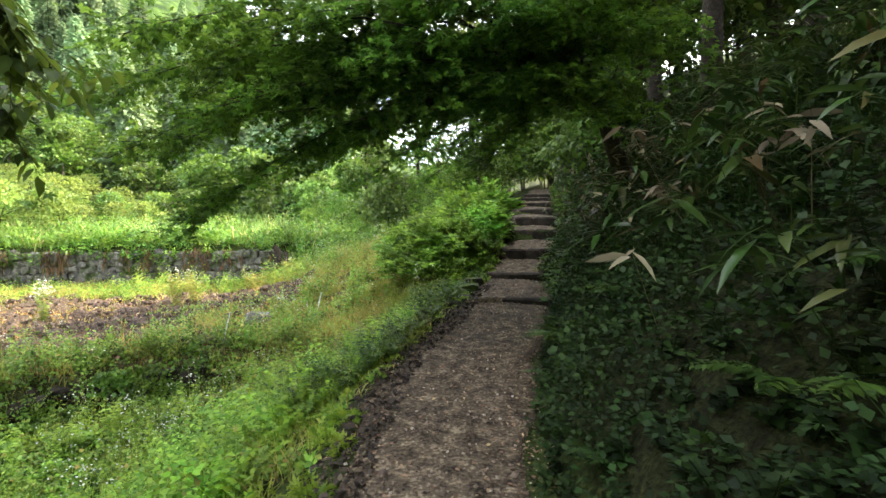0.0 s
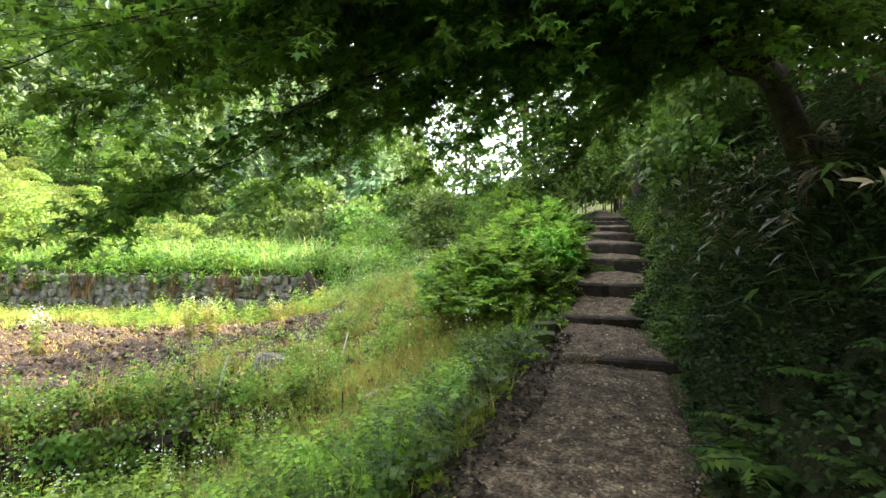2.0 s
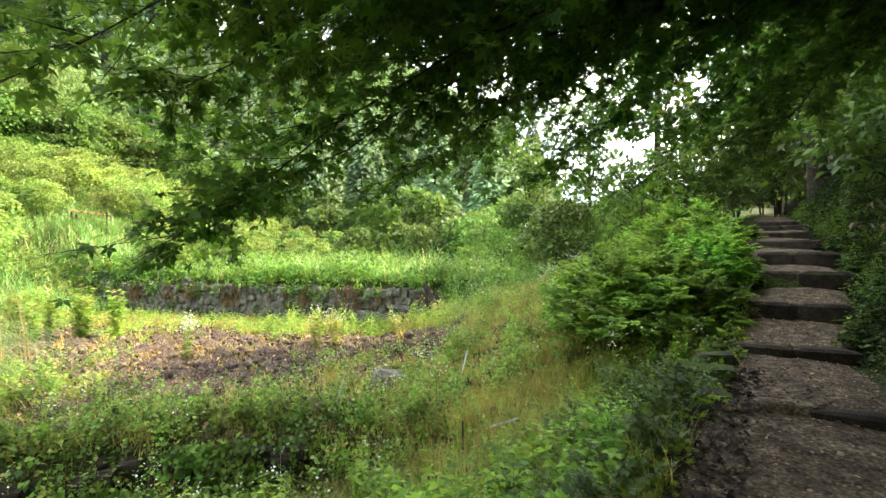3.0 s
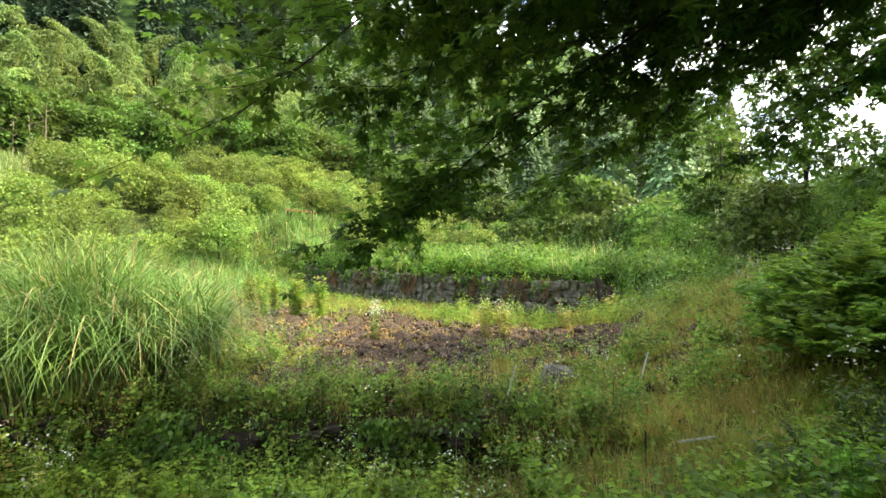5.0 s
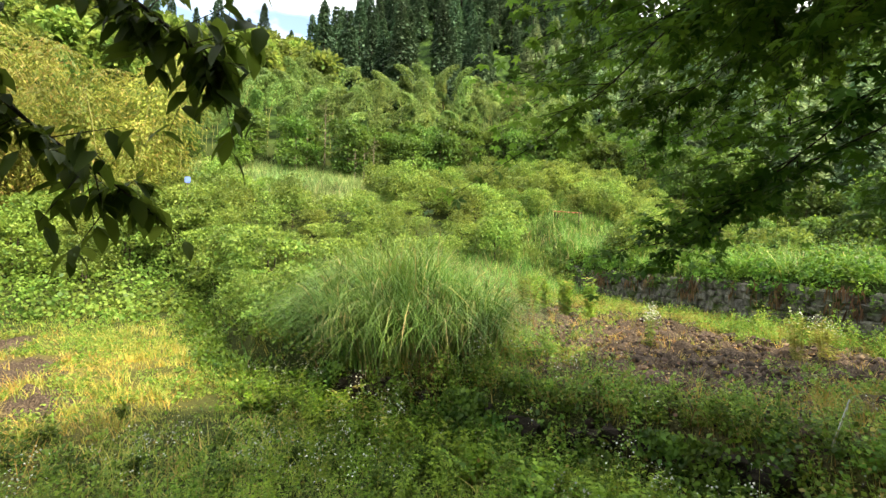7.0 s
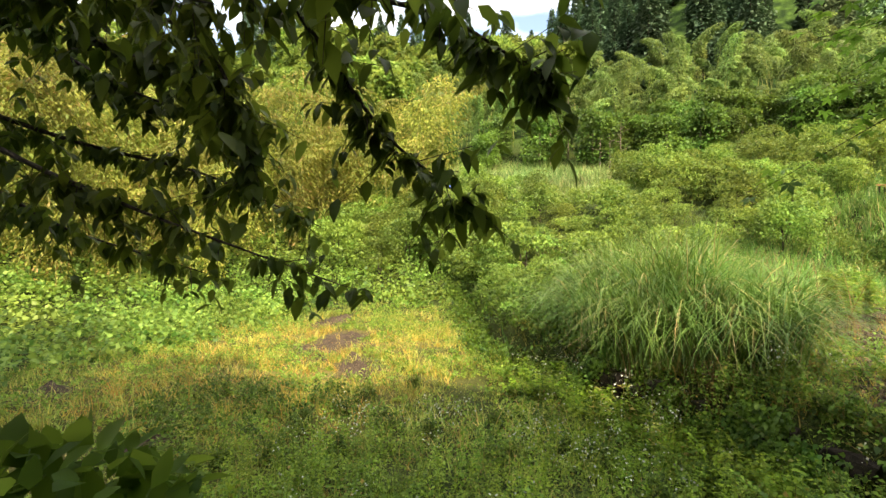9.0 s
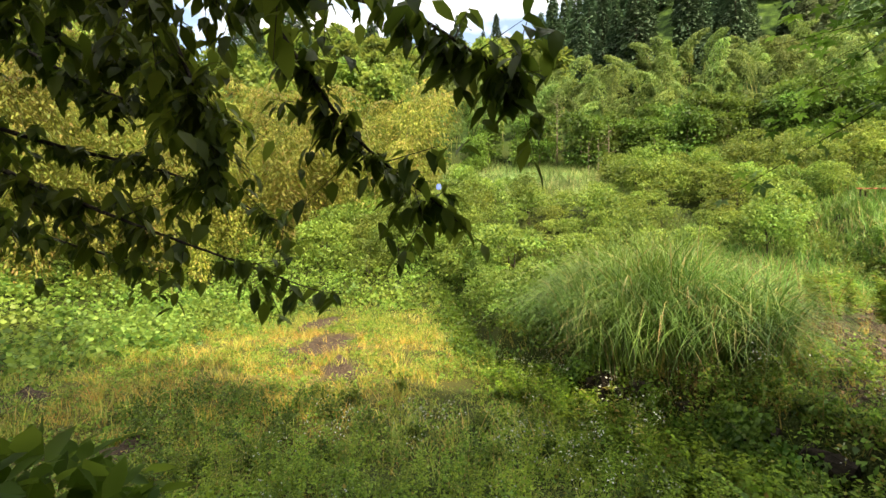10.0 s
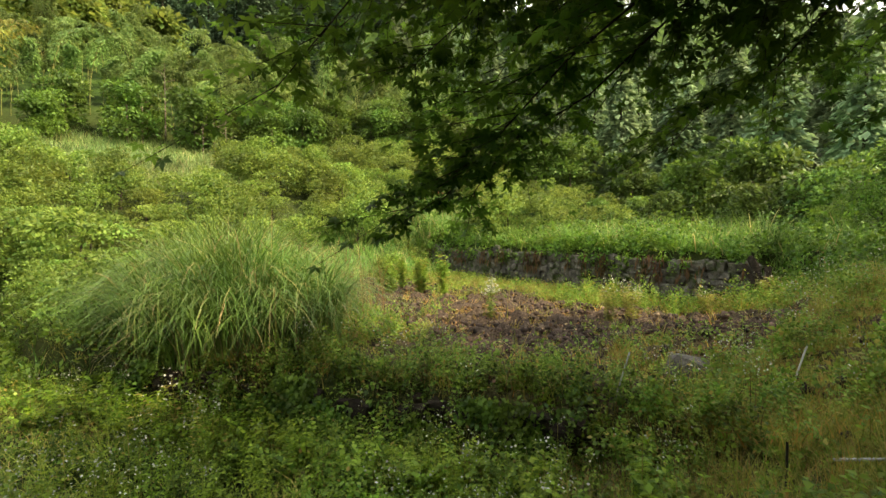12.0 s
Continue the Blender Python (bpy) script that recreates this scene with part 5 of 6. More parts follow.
def cloud(lumps, per_area, tmpl, size, hang=0.3):
    """Leaves on the skins of overlapping lumps (x, y, z, rx, ry, rz)."""
    locs, outs = [], []
    for lx, ly, lz, rx, ry, rz in lumps:
        n = int(per_area * (rx * ry + ry * rz + rx * rz))
        d = unit(rng.normal(0, 1, (n, 3)))
        d[:, 2] = np.where(d[:, 2] < -0.5, -d[:, 2], d[:, 2])
        r = rng.uniform(0.55, 1.08, n) ** 0.5
        locs.append(np.array((lx, ly, lz)) + d * r[:, None] * np.array((rx, ry, rz)))
        outs.append(d)
    loc, out = np.concatenate(locs), np.concatenate(outs)
    n = len(loc)
    along = out + rng.normal(0, 0.6, (n, 3)) - np.array((0, 0, hang))
    nor = out * 0.6 + np.array((0, 0, 0.7)) + rng.normal(0, 0.4, (n, 3))
    return stamp(*tmpl, loc, along, nor, size * rng.uniform(0.6, 1.3, n))


def lumps_in(n, rx, ry, z0, z1, s0, s1, flat=0.7):
    out = []
    for _ in range(n):
        a, r = rng.uniform(0, 2 * math.pi), math.sqrt(rng.uniform(0, 1))
        z = rng.uniform(z0, z1)
        k = 1.0 - 0.55 * ((z - z0) / max(z1 - z0, 0.1)) ** 1.5
        s = rng.uniform(s0, s1)
        out.append((math.cos(a) * r * rx * k, math.sin(a) * r * ry * k, z, s, s * rng.uniform(0.8, 1.2), s * flat))
    return out


def leafy_tree(name, label, category, lumps, per_area, tmpl, size, mat, trunk_r, trunk_h, bark, hang=0.3, limbs=4, stems=1):
    tree = new(name)
    for s in range(stems):
        ox, oy = (rng.normal(0, 0.1, 2) if stems > 1 else (0, 0))
        c = bezier((ox, oy, -0.4), (ox * 1.4 + rng.normal(0, 0.08), oy * 1.4 + rng.normal(0, 0.08), trunk_h * 0.5), (ox * 2.2, oy * 2.2, trunk_h), 8)
        obj("trunk", np_mesh("trunk", *tube(c, np.linspace(trunk_r, trunk_r * 0.45, 8), 8), True), bark, tree)
    order = rng.permutation(len(lumps))[:limbs]
    for i in order:
        l = lumps[i]
        a = np.array((0, 0, trunk_h * rng.uniform(0.5, 0.95)))
        b = np.array(l[:3])
        obj("limb", np_mesh("limb", *tube(bezier(a, (a + b) / 2 + np.array((0, 0, 0.3)), b, 6), np.linspace(trunk_r * 0.4, trunk_r * 0.1, 6), 5), True), bark, tree)
    obj("crown", np_mesh("crown", *cloud(lumps, per_area, tmpl, size, hang)), mat, tree)
    return tagged(tree, label, category)


def put(ob, x, y, turn=0.0, s=1.0, dz=0.0):
    ob.matrix_world = pose(x, y, float(ground_z(x, y)) + dz, 0, 0, turn) @ Matrix.Diagonal((s, s, s, 1))
    return ob


def plant_copies(protos, spots, group, s0=0.8, s1=1.2):
    """Each spot gets a tree of its own; the first ones use the built originals."""
    for i, (x, y) in enumerate(spots):
        src = protos[i % len(protos)]
        s = float(rng.uniform(s0, s1))
        m = pose(x, y, float(ground_z(x, y)), 0, 0, float(rng.uniform(0, 360)))
        if i < len(protos):
            src.matrix_world = m @ Matrix.Diagonal((s, s, s, 1))
        else:
            c = copy_thing(src, m)
            c.scale = (s, s, s)
            src = c
        src["group"] = group


LEAF4 = diamond_leaf(0.3)
LONG4 = diamond_leaf(0.16)

# broad-leaved shrub below the cherry
near_shrub = leafy_tree("broadleaf_shrub", "dark broad-leaved shrub on the bank beneath the cherry", "shrub", lumps_in(9, 0.5, 0.5, 0.3, 1.25, 0.25, 0.4), 330, oval_leaf(0.3, 0.1, 0.2), 0.13, M_CHERRY, 0.02, 0.9, M_BARK, 0.2, 3, 2)
put(near_shrub, -2.2, 0.95, 0, 1.15)

# bright shrub beside the steps
def feathery_shrub(label, rx, ry, tall, fronds, length):
    """Several stems and many arching sprays with paired leaflets, thickest over the outside of a dome."""
    shrub = new("shrub")
    n = fronds
    d = unit(rng.normal(0, 1, (n, 3)))
    d[:, 2] = np.abs(d[:, 2])
    q = np.arctan2(d[:, 1], d[:, 0])
    r = rng.uniform(0.35, 1.0, n) ** 0.5 * (1 + 0.18 * np.sin(3 * q + 1) + 0.12 * np.sin(7 * q))
    hub = np.array([(0, 0, 0), (0.75, -0.35, -0.2), (-0.6, 0.5, -0.1), (0.15, 0.75, 0.15), (-0.35, -0.8, -0.3), (0.9, 0.6, 0.0)])[rng.integers(0, 6, n)]
    root = hub * np.array((rx, ry, tall)) * 0.75 + d * r[:, None] * np.array((rx, ry, tall)) * np.array((0.55, 0.55, 0.75)) + np.array((0, 0, 0.15))
    root[:, 2] = np.maximum(root[:, 2], rng.uniform(0.05, 0.3, n))
    out = unit(d * np.array((1, 1, 0.35)) + rng.normal(0, 0.35, (n, 3)))
    out[:, 2] = np.abs(out[:, 2]) * 0.9 + rng.uniform(0, 0.5, n)
    size = length * rng.uniform(0.6, 1.2, n)
    up = np.array((0, 0, 1.0))
    side = unit(np.cross(out, up))
    loc, along, scale = [], [], []
    for k in np.linspace(0.05, 1.0, 11):
        p = root + (out * k + up * (0.25 * k - 0.5 * k * k)) * size[:, None]
        for sgn in (-1, 1):
            loc.append(p)
            along.append(side * sgn + out * 0.6 - up * 0.2 + rng.normal(0, 0.12, (n, 3)))
            scale.append(size * 0.3 * math.sin(math.pi * (0.2 + 0.7 * k)))
    loc, along, scale = np.concatenate(loc), np.concatenate(along), np.concatenate(scale)
    obj("crown", np_mesh("crown", *stamp(*diamond_leaf(0.24), loc, along, up + rng.normal(0, 0.55, loc.shape), scale)), M_FEATHER, shrub)
    for i in range(7):
        a = i * 0.9
        tip = np.array((math.cos(a) * rx * 0.5, math.sin(a) * ry * 0.5, tall * 0.75))
        obj("stem", np_mesh("stem", *tube(bezier((math.cos(a) * 0.1, math.sin(a) * 0.1, -0.2), tip * np.array((0.3, 0.3, 0.7)), tip, 6), np.linspace(0.022, 0.006, 6), 5), True), M_BARK, shrub)
    return tagged(shrub, label, "shrub")


bush = feathery_shrub("bright green feathery shrub beside the stone steps", 1.3, 1.2, 1.5, 1500, 0.52)
put(bush, -0.3, 12.4, 0, 1.0)
for x, y, s in ((-0.9, 14.8, 0.75), (0.5, 15.4, 0.8), (1.0, 14.0, 0.7), (1.0, 17.2, 0.9)):
    c = copy_thing(bush, pose(x, y, float(ground_z(x, y)), 0, 0, 37 * s * 10))
    c.scale = (s, s, s)
    tagged(c, "green shrub on the slope below the steps", "shrub", "shrubs below the steps")
slope_shrub = [leafy_tree("slope_shrub", "tall green shrub on the slope beyond the steps", "shrub", lumps_in(34, 1.7, 1.6, 0.3, 2.9, 0.35, 0.7), 170, folded_leaf(0.3), 0.12, M_SHRUB, 0.04, 1.6, M_BARK, 0.3, 5, 3) for _ in range(2)]
plant_copies(slope_shrub, [(0.3, 19.4), (1.6, 20.0), (-2.6, 24.0), (-0.4, 24.5), (1.6, 23.4), (-6.5, 29.5), (-3.5, 30), (-1.0, 28), (-8.5, 32), (-1.6, 21.3), (-6.0, 33)], "shrubs beyond the steps", 0.65, 1.0)

# woodland on the slope above and beyond the path
wood = [leafy_tree("woodland_tree", "tall dark broadleaf tree on the wooded slope", "tree", lumps_in(22, 2.7, 2.7, 4.0, 10.5, 0.9, 1.5), 42, LEAF4, 0.36, M_WOOD, r, 7.5, M_BARK, 0.3, 3) for r in (0.17, 0.24)]
# those at x 3 to 6.5, y below 4 are unseen, added to cast shade
spots = [(5.2, 9.1), (7.3, 9.3), (8.3, 9.7), (5.8, 12.8), (9.5, 13.5), (6.8, 16.5), (10, 18), (5.2, 20), (8.0, 23), (12, 24), (6.5, 28), (10, 31), (-1.8, 34), (2.2, 34), (3.7, 1.0), (4.0, -2.6), (3.2, -6.0), (6.3, 3.4), (6.0, -4.5), (-4.5, -9.0), (11, 7), (13, 11), (16, 17), (15, 3), (8.5, 5.2), (5.3, 5.3), (9.5, 1.5), (6.2, -1.5), (12, -4), (8.5, -6), (5.5, -8), (7, -13), (13, -13), (20, 8), (18, -2), (20, 20), (18, 28), (9, 42), (-7, 43)]
plant_copies(wood, spots, "woodland trees", 0.9, 1.3)
under = leafy_tree("understorey_bush", "dark green understorey bush below the trees", "shrub", lumps_in(14, 1.3, 1.3, 0.3, 2.3, 0.45, 0.75), 150, LEAF4, 0.18, M_WOOD, 0.03, 1.2, M_BARK, 0.3, 3, 2)
spots = [(4.4, 13.5), (5.4, 15.6), (5.7, 18.5), (2.0, 21.5), (6.5, 22.8), (6.7, 21), (4.6, 26.5), (5.4, 24.5), (3.6, 24.2), (1, 27), (6, 26), (-2, 29), (8, 16), (7, 19.5), (9, 11), (0, 33), (-6, 34), (4, 30), (-9, 37), (-13, 40), (-18, 41), (-24, 40), (-30, 38), (-2.5, 21.5), (-11, 38), (-15, 38), (-21, 38), (-27, 38), (5.0, 28.5), (6.2, 29), (10.5, 16.5), (12, 19), (13.5, 16), (14, 20)]
plant_copies([under], spots, "understorey bushes", 0.9, 1.6)

# ---------------------------------------------------------------- the far side of the valley
def bamboo_plume(label, mat, culm_mat, tall, n_culms, spread, per, leaf_len=0.42, low=0.36, slim=0.11):
    """A stand of bamboo: thin culms whose leafy tops arch over."""
    stand = new("bamboo_clump")
    leaf_parts, culms = [], []
    for _ in range(n_culms):
        a, r = rng.uniform(0, 2 * math.pi), spread * math.sqrt(rng.uniform(0, 1))
        b = np.array((math.cos(a) * r, math.sin(a) * r, -0.3))
        h = tall * rng.uniform(0.62, 1.12)
        az = rng.uniform(0, 2 * math.pi)
        tip = b + np.array((math.cos(az) * h * 0.34, math.sin(az) * h * 0.34, h * 0.93))
        c = bezier(b, b + np.array((0, 0, h * 0.85)), tip, 9)
        culms.append(tube(c, np.linspace(0.035, 0.01, 9), 4))
        u = low + (1 - low) * rng.uniform(0, 1, per) ** 0.8
        k = u * 8
        i0 = np.minimum(k.astype(int), 7)
        p = c[i0] + (c[i0 + 1] - c[i0]) * (k - i0)[:, None]
        q = rng.uniform(0, 2 * np.pi, per)
        w = slim * h * np.sin(np.clip((u - low) / (1 - low) * 0.9 + 0.1, 0, 1) * np.pi * 0.9) ** 0.7 * rng.uniform(0.1, 1, per) ** 0.6
        out = np.stack((np.cos(q), np.sin(q), np.zeros(per)), axis=1)
        loc = p + out * w[:, None] - np.array((0, 0, 1.0)) * (0.35 * w)[:, None]
        leaf_parts.append(stamp(*LONG4, loc, out + np.array((0, 0, -0.7)) + rng.normal(0, 0.4, (per, 3)), np.array((0, 0, 1.0)) + out * 0.5 + rng.normal(0, 0.4, (per, 3)), leaf_len * rng.uniform(0.6, 1.2, per)))
    for cv in culms:
        obj("culm", np_mesh("culm", *cv, True), culm_mat, stand)
    obj("crown", np_mesh("crown", *joined(leaf_parts)), mat, stand)
    return tagged(stand, label, "bamboo")


def ring(n, x0, x1, y0, y1, gap, keep=None):
    out = []
    tries = 0
    while len(out) < n and tries < 6000:
        tries += 1
        x, y = rng.uniform(x0, x1), rng.uniform(y0, y1)
        if keep is not None and not keep(x, y):
            continue
        if all((x - a) ** 2 + (y - b) ** 2 > gap * gap for a, b in out):
            out.append((float(x), float(y)))
    return out


green_bamboo = [bamboo_plume("feathery light green bamboo on the far slope", M_BAMBOO, M_CULM, 11.0, 2, 1.3, 620, 0.46, 0.38, 0.095) for _ in range(4)]
plant_copies(green_bamboo, ring(150, -92, -63, -14, 66, 2.9, lambda x, y: x < -63 - 0.1 * abs(y - 20)), "far bamboo stand", 0.7, 1.1)
yellow_bamboo = [bamboo_plume("yellowing bamboo at the edge of the lower field", M_YBAMBOO, M_CULM, 11.0, 4, 1.5, 760, 0.34, 0.05, 0.15) for _ in range(2)]
plant_copies(yellow_bamboo, ring(72, -50, -20, -42, -5, 2.4, lambda x, y: (y < -20 - 0.45 * (x + 24) and y < -8) or (x < -37 and y < -5 - 0.25 * (x + 46))), "field edge bamboo", 0.8, 1.3)

fieldbush = [leafy_tree("field_bush", "sunlit leafy bush on the overgrown far field", "shrub", lumps_in(40, 2.2, 2.2, 0.3, 2.8, 0.3, 0.7, 0.6), 130, LEAF4, 0.18, M_BUSH, 0.06, 1.6, M_BARK, 0.2, 3, 2) for _ in range(3)]
plant_copies(fieldbush, ring(64, -52, -25, -6, 34, 2.6, lambda x, y: y > terrace_front(x) + 1.0 and not (x > -34 and y > 19.5) and not (x > -30 and 9 < y < 20) and not (x < -41 and y < 12) and (x + 33) ** 2 + (y - 24.5) ** 2 > 16), "field bushes", 0.6, 1.25)
for x, y, s in ((-22.0, 23.0, 1.1), (-23.8, 24.0, 1.15), (-20.3, 24.6, 0.95), (-25.4, 24.6, 0.85), (-17.5, 26.5, 0.8)):
    c = copy_thing(fieldbush[int(rng.integers(3))], pose(x, y, float(ground_z(x, y)), 0, 0, float(rng.uniform(0, 360))))
    c.scale = (s, s, s)
    tagged(c, "yellow-green leafy bush in the grass above the wall", "shrub", "bushes above the wall")
for x, y in ring(24, -48, -28, 28, 43, 2.9, lambda x, y: (x + 34) ** 2 + (y - 25.1) ** 2 > 16):
    s = float(rng.uniform(0.75, 1.15))
    c = copy_thing(fieldbush[int(rng.integers(3))], pose(x, y, float(ground_z(x, y)), 0, 0, float(rng.uniform(0, 360))))
    c.scale = (s, s, s)
    tagged(c, "leafy bush on the slope behind the fields", "shrub", "bushes behind the fields")
edge = [(-16.5, 2.9), (-18.5, 2.4), (-20.6, 1.9), (-22.8, 1.4), (-25, 1.0), (-27.5, 0.4), (-30, -0.2), (-33, -0.9)]
for x, y in edge:
    s = float(rng.uniform(0.5, 0.75))
    c = copy_thing(fieldbush[int(rng.integers(3))], pose(x, y, float(ground_z(x, y)), 0, 0, float(rng.uniform(0, 360))))
    c.scale = (s, s, s)
    tagged(c, "leafy bush along the terrace edge", "shrub", "terrace edge bushes")
for x, y in ring(20, -43, -31, -12, -1.5, 2.3):
    s = float(rng.uniform(0.8, 1.25))
    c = copy_thing(fieldbush[int(rng.integers(3))], pose(x, y, float(ground_z(x, y)), 0, 0, float(rng.uniform(0, 360))))
    c.scale = (s, s, s)
    tagged(c, "green leafy shrub closing off the lower field", "shrub", "shrubs at the field end")
darkbush = [leafy_tree("thicket_tree", "rounded dark green tree at the foot of the slope", "tree", lumps_in(20, 2.2, 2.2, 0.6, 5.2, 0.7, 1.4), 60, LEAF4, 0.33, M_WOOD, 0.12, 3.5, M_PALEBARK, 0.3, 2) for _ in range(2)]
plant_copies(darkbush, ring(40, -66, -57, -24, 50, 2.6) + ring(26, -70, -8, 44, 54, 4.0) + ring(40, -100, -44, -70, -16, 4.5), "slope trees", 0.8, 1.4)


def cedar(label, needles):
    tree = new("cedar_tree")
    obj("trunk", np_mesh("trunk", *tube(bezier((0, 0, -1), (0, 0, 8), (0, 0, 18), 5), np.linspace(0.28, 0.04, 5), 6), True), M_BARK, tree)
    n = 2600
    u = 1 - rng.uniform(0, 0.93, n) ** 0.8
    q = rng.uniform(0, 2 * np.pi, n)
    tier = np.round(u * 18) / 18
    w = 3.6 * (1.03 - tier) ** 0.9 * rng.uniform(0.3, 1.0, n) ** 0.45 * (0.8 + 0.35 * np.sin(q * 3 + tier * 37) * np.sin(q * 5 + tier * 11))
    out = np.stack((np.cos(q), np.sin(q), np.zeros(n)), axis=1)
    loc = out * w[:, None] + np.array((0, 0, 1.0)) * (19.0 * u - 0.3 * w)[:, None]
    vf = stamp(*diamond_leaf(0.3), loc, out + np.array((0, 0, -0.3)) + rng.normal(0, 0.35, (n, 3)), np.array((0, 0, 1.0)) + out * 0.5 + rng.normal(0, 0.3, (n, 3)), rng.uniform(0.55, 1.15, n) * (1.15 - 0.5 * u))
    obj("crown", np_mesh("crown", *vf), needles, tree)
    return tagged(tree, label, "tree")


cedars = [cedar("dark conical cedar on the far hillside", M_CEDAR) for _ in range(2)]
# these are ordinary cedars, paled in colour to look hazy
hazed_cedars = [cedar("cedar on the hillside beyond the fields, paled for haze", M_HAZEDCEDAR) for _ in range(2)]
spots = ring(155, -190, -93, -5, 120, 4.8, lambda x, y: y > 4 + 0.12 * (-x - 100)) + ring(34, -240, -120, -90, 5, 6.5) + ring(20, -235, -185, -30, 40, 5.0)
plant_copies(cedars, spots, "hillside cedars", 0.75, 1.25)
plant_copies(hazed_cedars, ring(88, -108, -14, 54, 110, 5.0), "young cedars", 0.75, 1.2)
hill = [leafy_tree("hill_tree", "pale green broadleaf tree on the far hill", "tree", lumps_in(18, 3.0, 3.0, 1.5, 8.0, 1.3, 2.2), 11, LEAF4, 1.0, M_BUSH, 0.2, 5.5, M_PALEBARK, 0.3, 2) for _ in range(2)]
plant_copies(hill, ring(110, -185, -92, -90, 12, 5.5) + ring(60, -90, -20, -110, -40, 6.0), "hill trees", 0.8, 1.4)

def dead_tree(label, tall):
    tree = new("dead_tree")
    obj("trunk", np_mesh("trunk", *tube(bezier((0, 0, -0.5), (0.1, 0, tall * 0.5), (-0.15, 0.1, tall), 8), np.linspace(0.09, 0.02, 8), 7), True), M_PALEBARK, tree)
    for i in range(6):
        z = tall * (0.4 + 0.09 * i)
        a = rng.uniform(0, 2 * math.pi)
        end = (math.cos(a) * 1.1, math.sin(a) * 1.1, z + rng.uniform(0.3, 1.2))
        obj("limb", np_mesh("limb", *tube(bezier((0, 0, z), (end[0] * 0.5, end[1] * 0.5, z + 0.2), end, 5), np.linspace(0.035, 0.01, 5), 5), True), M_PALEBARK, tree)
    return tagged(tree, label, "dead tree")


for x, y, t in ((-61.5, 7.2, 9.0), (-61.0, 5.0, 6.5), (-56.2, 11.4, 5.0), (-56.5, 12.6, 5.5), (-56.0, 10.3, 4.2)):
    put(dead_tree("pale bare dead tree at the foot of the slope", t), x, y)["group"] = "dead trees"

# leafy vines and low plants at the back of the lower field
x, y = spaced(5200, -45, -9, -34, -1.5, 0.55, lambda x, y: (y < -9.5 - 0.12 * (x + 22) * (x > -22) + 1.6 * wob(x, y, 0.5, 3)) | (x < -26.5 + wob(x, y, 0.5, 3)))
h = np.clip(0.8 + 0.6 * wob(x, y, 0.8, 4) + rng.normal(0, 0.2, len(x)), 0.25, 1.9)
stuff("field_edge_vines", mounds(x, y, np.clip(h * 0.6, 0.35, 0.9), h, 60, diamond_leaf(0.44), 0.21), M_BUSH, "broad-leaved vines along the field edge", "vines")
x, y = scatter(34000, -62, -27.5, -16, 30, lambda x, y: x < -43)
stuff("far_meadow_grass", blades(on_ground(x, y), rng.uniform(0.7, 1.5, len(x)), 0.06, rng.uniform(0.05, 0.3, len(x)), rng.uniform(0.2, 0.6, len(x)), 2), M_MEADOW, "tall pale grass on the far meadow", "grass")
x, y = scatter(12000, -34, -14, 8, 20.3, lambda x, y: (x < -24) | (y < 10.5))
stuff("terrace_back_grass", blades(on_ground(x, y), rng.uniform(0.6, 1.5, len(x)), 0.03, rng.uniform(0.05, 0.3, len(x)), rng.uniform(0.2, 0.6, len(x)), 3), M_SILVER, "tall grass at the back of the terrace", "grass")

# ---------------------------------------------------------------- single plants and small things
def flower_plant(name, label, x, y, tall, spread, n_stem, per, mat, flower_mat, n_flower, leaf_size, category="wildflower"):
    """A clump of upright stems with narrow leaves and small flower heads at the top."""
    thing = new(name)
    thing.matrix_world = pose(x, y, float(ground_z(x, y)))
    a = rng.uniform(0, 2 * np.pi, n_stem)
    r = spread * np.sqrt(rng.uniform(0, 1, n_stem))
    base = np.stack((np.cos(a) * r * 0.4, np.sin(a) * r * 0.4, np.full(n_stem, -0.05)), axis=1)
    top = np.stack((np.cos(a) * r, np.sin(a) * r, tall * rng.uniform(0.7, 1.05, n_stem)), axis=1)
    tagged(obj("stem_tuft", np_mesh("stem_tuft", *ribbons(base, top, 0.006)), mat, thing), kind="stuff")
    idx = np.repeat(np.arange(n_stem), per)
    u = rng.uniform(0.1, 0.95, n_stem * per)
    loc = base[idx] + (top[idx] - base[idx]) * u[:, None]
    q = rng.uniform(0, 2 * np.pi, n_stem * per)
    out = np.stack((np.cos(q), np.sin(q), rng.uniform(-0.2, 0.6, n_stem * per)), axis=1)
    obj("foliage", np_mesh("foliage", *stamp(*diamond_leaf(0.16), loc, out, np.array((0, 0, 1.0)) + rng.normal(0, 0.3, (n_stem * per, 3)), leaf_size * rng.uniform(0.6, 1.2, n_stem * per))), mat, thing)
    if n_flower:
        idx = np.repeat(np.arange(n_stem), n_flower)
        loc = top[idx] + rng.normal(0, 1, (len(idx), 3)) * np.array((0.07, 0.07, 0.09))
        obj("blossom", np_mesh("blossom", *stamp(*diamond_leaf(0.5), loc, rng.normal(0, 1, (len(idx), 3)), np.array((0, 0, 1.0)) + rng.normal(0, 0.5, (len(idx), 3)), 0.035 * rng.uniform(0.7, 1.4, len(idx)))), flower_mat, thing, "small white blossoms")
    return tagged(thing, label, category)


